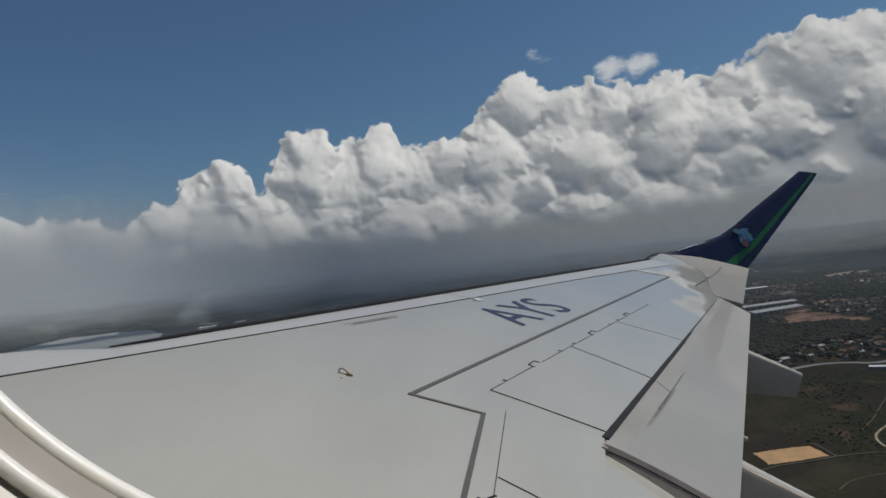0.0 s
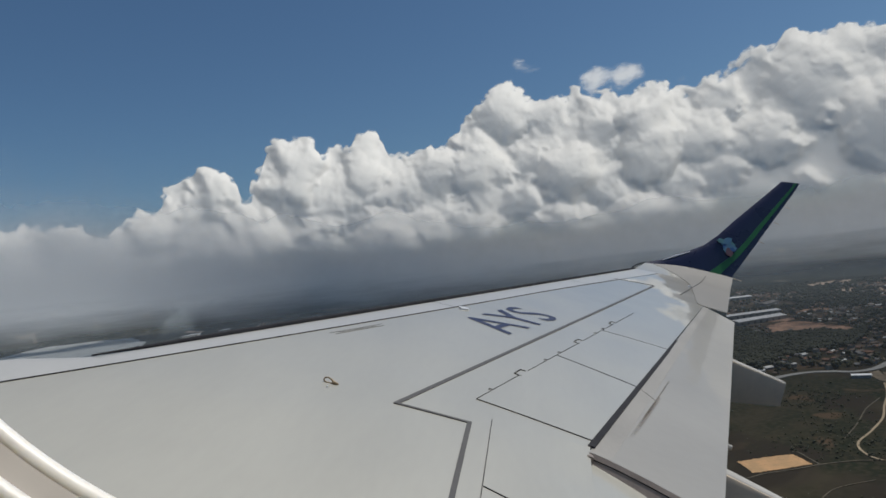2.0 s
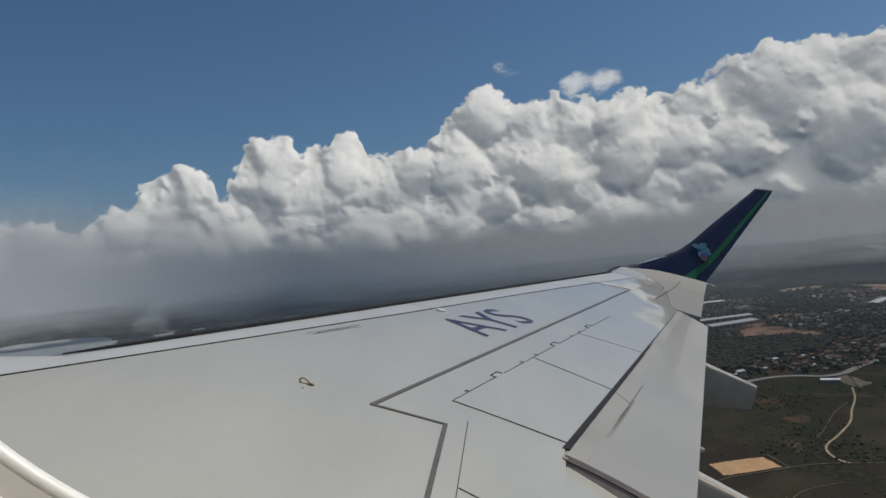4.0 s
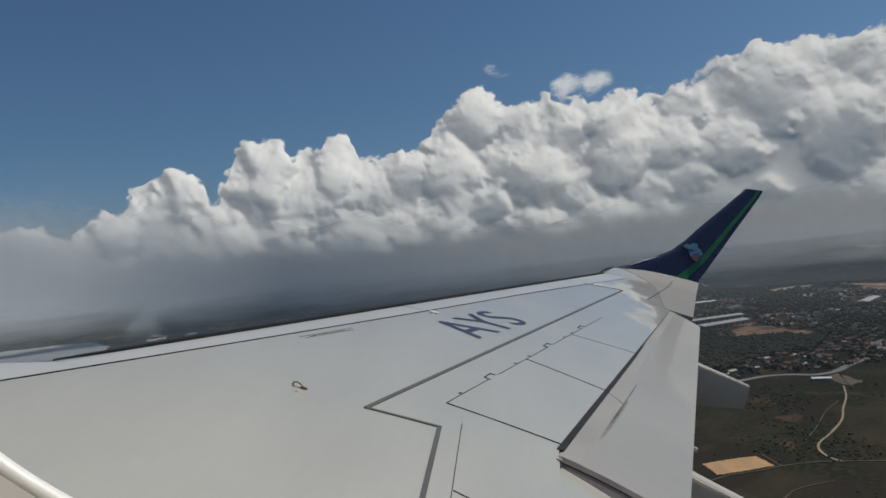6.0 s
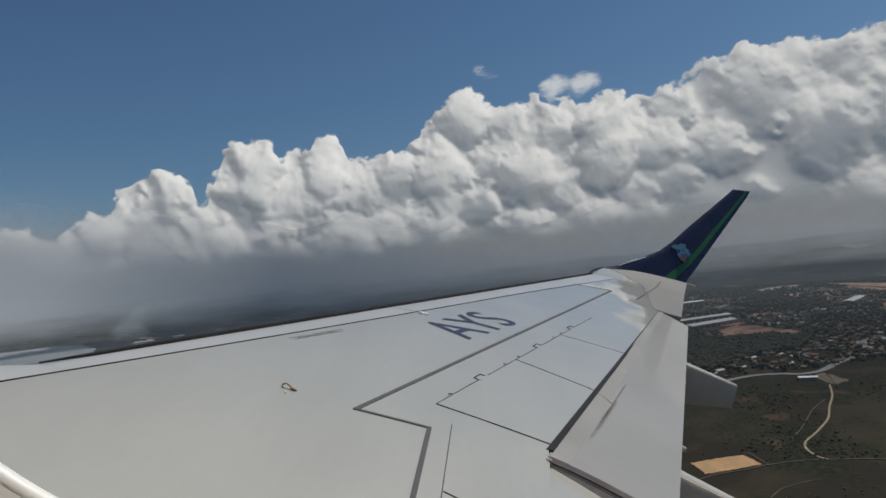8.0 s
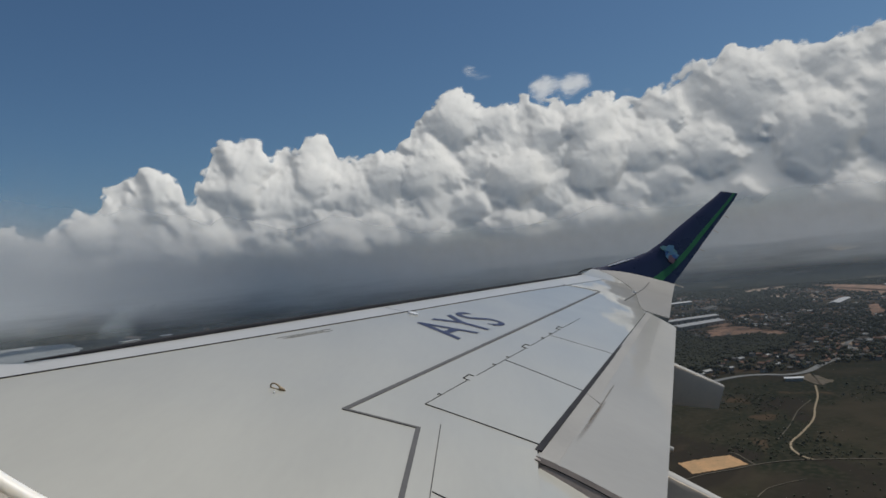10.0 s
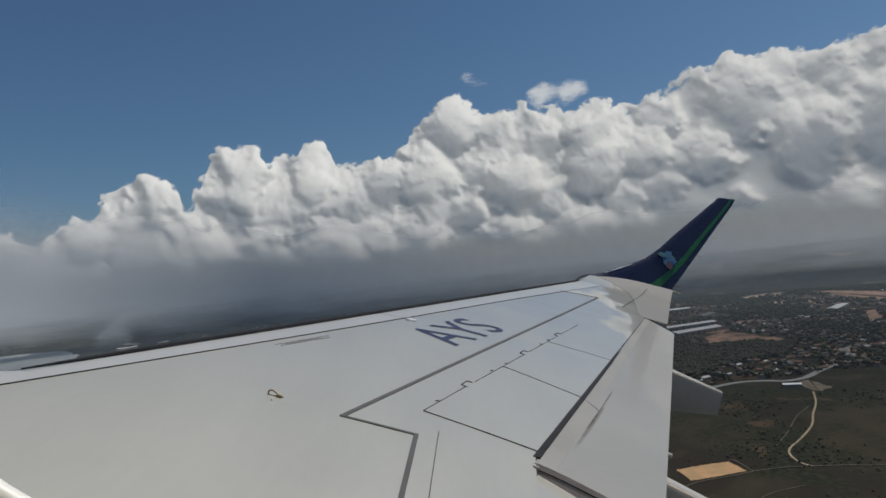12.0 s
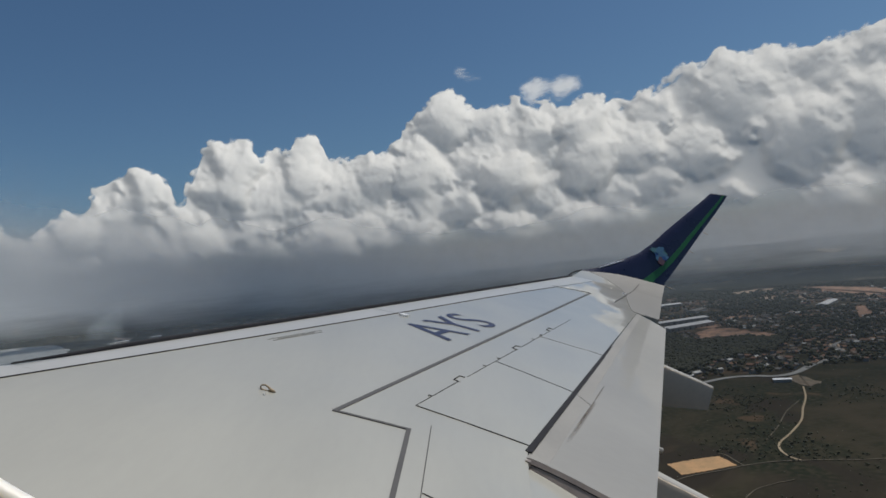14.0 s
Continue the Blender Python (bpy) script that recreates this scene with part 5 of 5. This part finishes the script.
for k in range(22):
    az, r = 26.4 - 0.86 * k + 0.5 * (k * 7 % 3), 3060 + 110 * (k * 5 % 7)
    hall(r * math.cos(radians(az)), r * math.sin(radians(az)), 100 + az + 9 * (k * 3 % 5), 40 + 16 * (k * 4 % 5), 20 + 6 * (k % 3), 9, (METAL_ROOF, METAL_ROOF, GREY_ROOF)[k % 3],
         ("long pale factory roof in the distant town", "white distant warehouse beside the far road", "grey distant shed among trees")[k % 3])

# ---- houses ----
ROOF_MATS = [material("roof_" + nm, c, 0.9, vary=0.35, scale=0.2, fine=1.5) for nm, c in (("clay", (0.21, 0.115, 0.075)), ("brown", (0.11, 0.082, 0.062)), ("ash", (0.17, 0.165, 0.158)), ("pale", (0.55, 0.55, 0.53)))]
WALL_MATS = [material("wall_" + nm, c, 0.9, vary=0.2, scale=0.3, fine=2) for nm, c in (("cream", (0.38, 0.34, 0.28)), ("grey", (0.25, 0.24, 0.23)), ("ochre", (0.32, 0.2, 0.11)))]


def house_shape(l, w, h, pitch):
    a, b, r = l / 2, w / 2, h + w / 2 * pitch
    wall = ([(-a, -b, 0), (a, -b, 0), (a, b, 0), (-a, b, 0), (-a, -b, h), (a, -b, h), (a, b, h), (-a, b, h), (-a, 0, r), (a, 0, r)],
            [(0, 1, 5, 4), (2, 3, 7, 6), (1, 2, 6, 9, 5), (3, 0, 4, 8, 7)])
    a, b, d = a + 0.5, b + 0.5, 0.3
    e = h - 0.5 * pitch
    roof = ([(-a, -b, e + d), (a, -b, e + d), (a, 0, r + d), (-a, 0, r + d), (a, b, e + d), (-a, b, e + d), (-a, -b, e), (a, -b, e), (a, b, e), (-a, b, e), (-a, 0, r), (a, 0, r)],
            [(0, 1, 2, 3), (3, 2, 4, 5), (0, 6, 7, 1), (4, 8, 9, 5), (1, 7, 11, 2), (2, 11, 8, 4), (5, 9, 10, 3), (3, 10, 6, 0)])
    return wall, roof


KINDS = [house_shape(*k) for k in ((9, 7, 3.0, 0.5), (12, 8, 3.2, 0.45), (8, 6, 5.6, 0.4), (15, 9, 3.4, 0.4), (7, 6, 2.8, 0.35))]
rnd = random.Random(5)


WOOD_EDGE = [(1566, -486), (1399, -495), (1377, -590), (1306, -642), (1194, -555), (1163, -470), (1131, -417), (1092, -379), (1070, -300), (1100, -200), (1500, -330)]


def in_wood(x, y):
    """Whether a spot lies in the dense wood between the road and the halls."""
    return inside(WOOD_EDGE, x, y)


def free_spot(x, y):
    """Keeps houses off the open scrub, the earthworks and the larger halls."""
    if x < 1010 + 0.12 * (-y - 400) * 0.5:
        return False
    return not any(abs(x - hx) < 75 and abs(y - hy) < 75 for hx, hy in HALLS) and not any(inside(q, x, y) for q in FIELDS)


spots = []
while len(spots) < 2600:
    r, az = math.sqrt(rnd.uniform(1000 ** 2, 2700 ** 2)), rnd.uniform(-47, -12)
    x, y = r * math.cos(radians(az)), r * math.sin(radians(az))
    wood = noise2(x, y, 260, 3)
    if free_spot(x, y) and not in_wood(x, y) and wood < 0.12 + 0.25 * (az < -27):
        street = 25 * round(4 * noise2(x, y, 500, 1))
        spots.append((r, x, y, street + rnd.choice((0, 90)) + rnd.uniform(-6, 6), rnd.randrange(5), rnd.choices(range(4), (4, 6, 4, 1.2))[0], rnd.randrange(3)))
spots.sort()
meshes = {}
for r, x, y, turn, k, rm, wm in spots[:240]:
    ob = new("house")
    ob.matrix_world = pose(x, y, 0, 0, 0, turn)
    tagged(ob, ("low house with a worn clay tile roof", "low house with a dark brown roof", "low house with a grey sheet roof", "low house with a pale sheet roof")[rm], "house", "houses of the town")
    for nm, key, geo, mat in (("wall", (0, k, wm), KINDS[k][0], WALL_MATS[wm]), ("roof", (1, k, rm), KINDS[k][1], ROOF_MATS[rm])):
        if key not in meshes:
            meshes[key] = mesh_of(nm, *geo, mat)
        part(nm, meshes[key], ob)


def crowd(name, label, category, items, mats):
    """Many small bodies in one mesh: (vertices, faces, pose, material)."""
    vs, fs, ms, at = [], [], [], 0
    for v, f, m, mi in items:
        arr = np.array(v) @ np.array(m.to_3x3()).T + np.array(m.translation)
        vs.append(arr)
        fs += [tuple(i + at for i in q) for q in f]
        ms += [mi] * len(f)
        at += len(arr)
    me = bpy.data.meshes.new(name)
    me.from_pydata(np.concatenate(vs).tolist(), [], fs)
    for q in mats:
        me.materials.append(q)
    me.polygons.foreach_set("material_index", ms)
    me.update()
    return tagged(new(name, me), label, category, kind="stuff")


items = []
for r, x, y, turn, k, rm, wm in spots[240:]:
    m = pose(x, y, land_z(x, y), 0, 0, turn)
    items.append((*KINDS[k][0], m, 4 + wm))
    items.append((*KINDS[k][1], m, rm))
for _ in range(500):
    r, az = rnd.uniform(3000, 4300), rnd.uniform(-15, 42)
    x, y = r * math.cos(radians(az)), r * math.sin(radians(az))
    if az < 27 and noise2(x, y, 400, 2) > 0.0:
        m = pose(x, y, land_z(x, y) - 1, 0, 0, rnd.uniform(0, 90)) @ Matrix.Scale(rnd.choice((1, 1, 2, 3)), 4)
        items.append((*KINDS[rnd.randrange(5)][0], m, 4 + rnd.randrange(3)))
        items.append((*KINDS[rnd.randrange(5)][1], m, rnd.choice((0, 2, 3, 3))))
crowd("town_houses", "dense low town of brown and grey roofs", "houses", items, ROOF_MATS + WALL_MATS)

# ---- trees ----
ico_v, ico_f = unit_ball(1)
TREES = []
for k in range(6):
    vs, fs, at = [], [], 0
    for j in range(5):
        c = np.array((rnd.uniform(-0.55, 0.55), rnd.uniform(-0.55, 0.55), rnd.uniform(0.5, 1.2)))
        s = rnd.uniform(0.35, 0.62)
        w = ico_v * s * np.array([[rnd.uniform(0.7, 1.25)] for _ in ico_v]) + c
        vs.append(w)
        fs += [tuple(int(i) + at for i in q) for q in ico_f]
        at += len(w)
    TREES.append((np.concatenate(vs), fs))
items = []
while len(items) < 6500:
    r, az = math.sqrt(rnd.uniform(980 ** 2, 2900 ** 2)), rnd.uniform(-47, -12)
    x, y = r * math.cos(radians(az)), r * math.sin(radians(az))
    wood = noise2(x, y, 260, 3)
    if x > 1000 and free_spot(x, y) and wood > rnd.uniform(-0.55, 0.15):
        items.append((*TREES[rnd.randrange(6)], pose(x, y, land_z(x, y), 0, 0, rnd.uniform(0, 360)) @ Matrix.Scale(rnd.uniform(3.5, 7.5), 4), 0))
for _ in range(9000):
    x, y = rnd.uniform(1070, 1566), rnd.uniform(-642, -200)
    if in_wood(x, y) and free_spot(x, y):
        items.append((*TREES[rnd.randrange(6)], pose(x, y, -1, 0, 0, rnd.uniform(0, 360)) @ Matrix.Scale(rnd.uniform(3.5, 7.0), 4), 0))
crowd("woods", "dark green trees among the houses and in the wood", "trees", items, [FOREST])
items = []
for _ in range(15000):
    r, az = math.sqrt(rnd.uniform(380 ** 2, 1010 ** 2)), rnd.uniform(-50, -8)
    x, y = r * math.cos(radians(az)), r * math.sin(radians(az))
    if noise2(x, y, 90, 4) + 0.5 * noise2(x, y, 25, 2) > rnd.uniform(-0.1, 0.7) and not any(inside(q, x, y) for q in FIELDS):
        items.append((*TREES[rnd.randrange(6)], pose(x, y, -0.4, 0, 0, rnd.uniform(0, 360)) @ Matrix.Scale(rnd.choice((0.6, 0.8, 1.0, 1.3, 1.9)) * rnd.uniform(0.6, 1.2), 4), 0))
crowd("scrub", "low olive bushes strewn over the open grass", "bushes", items, [BUSH])
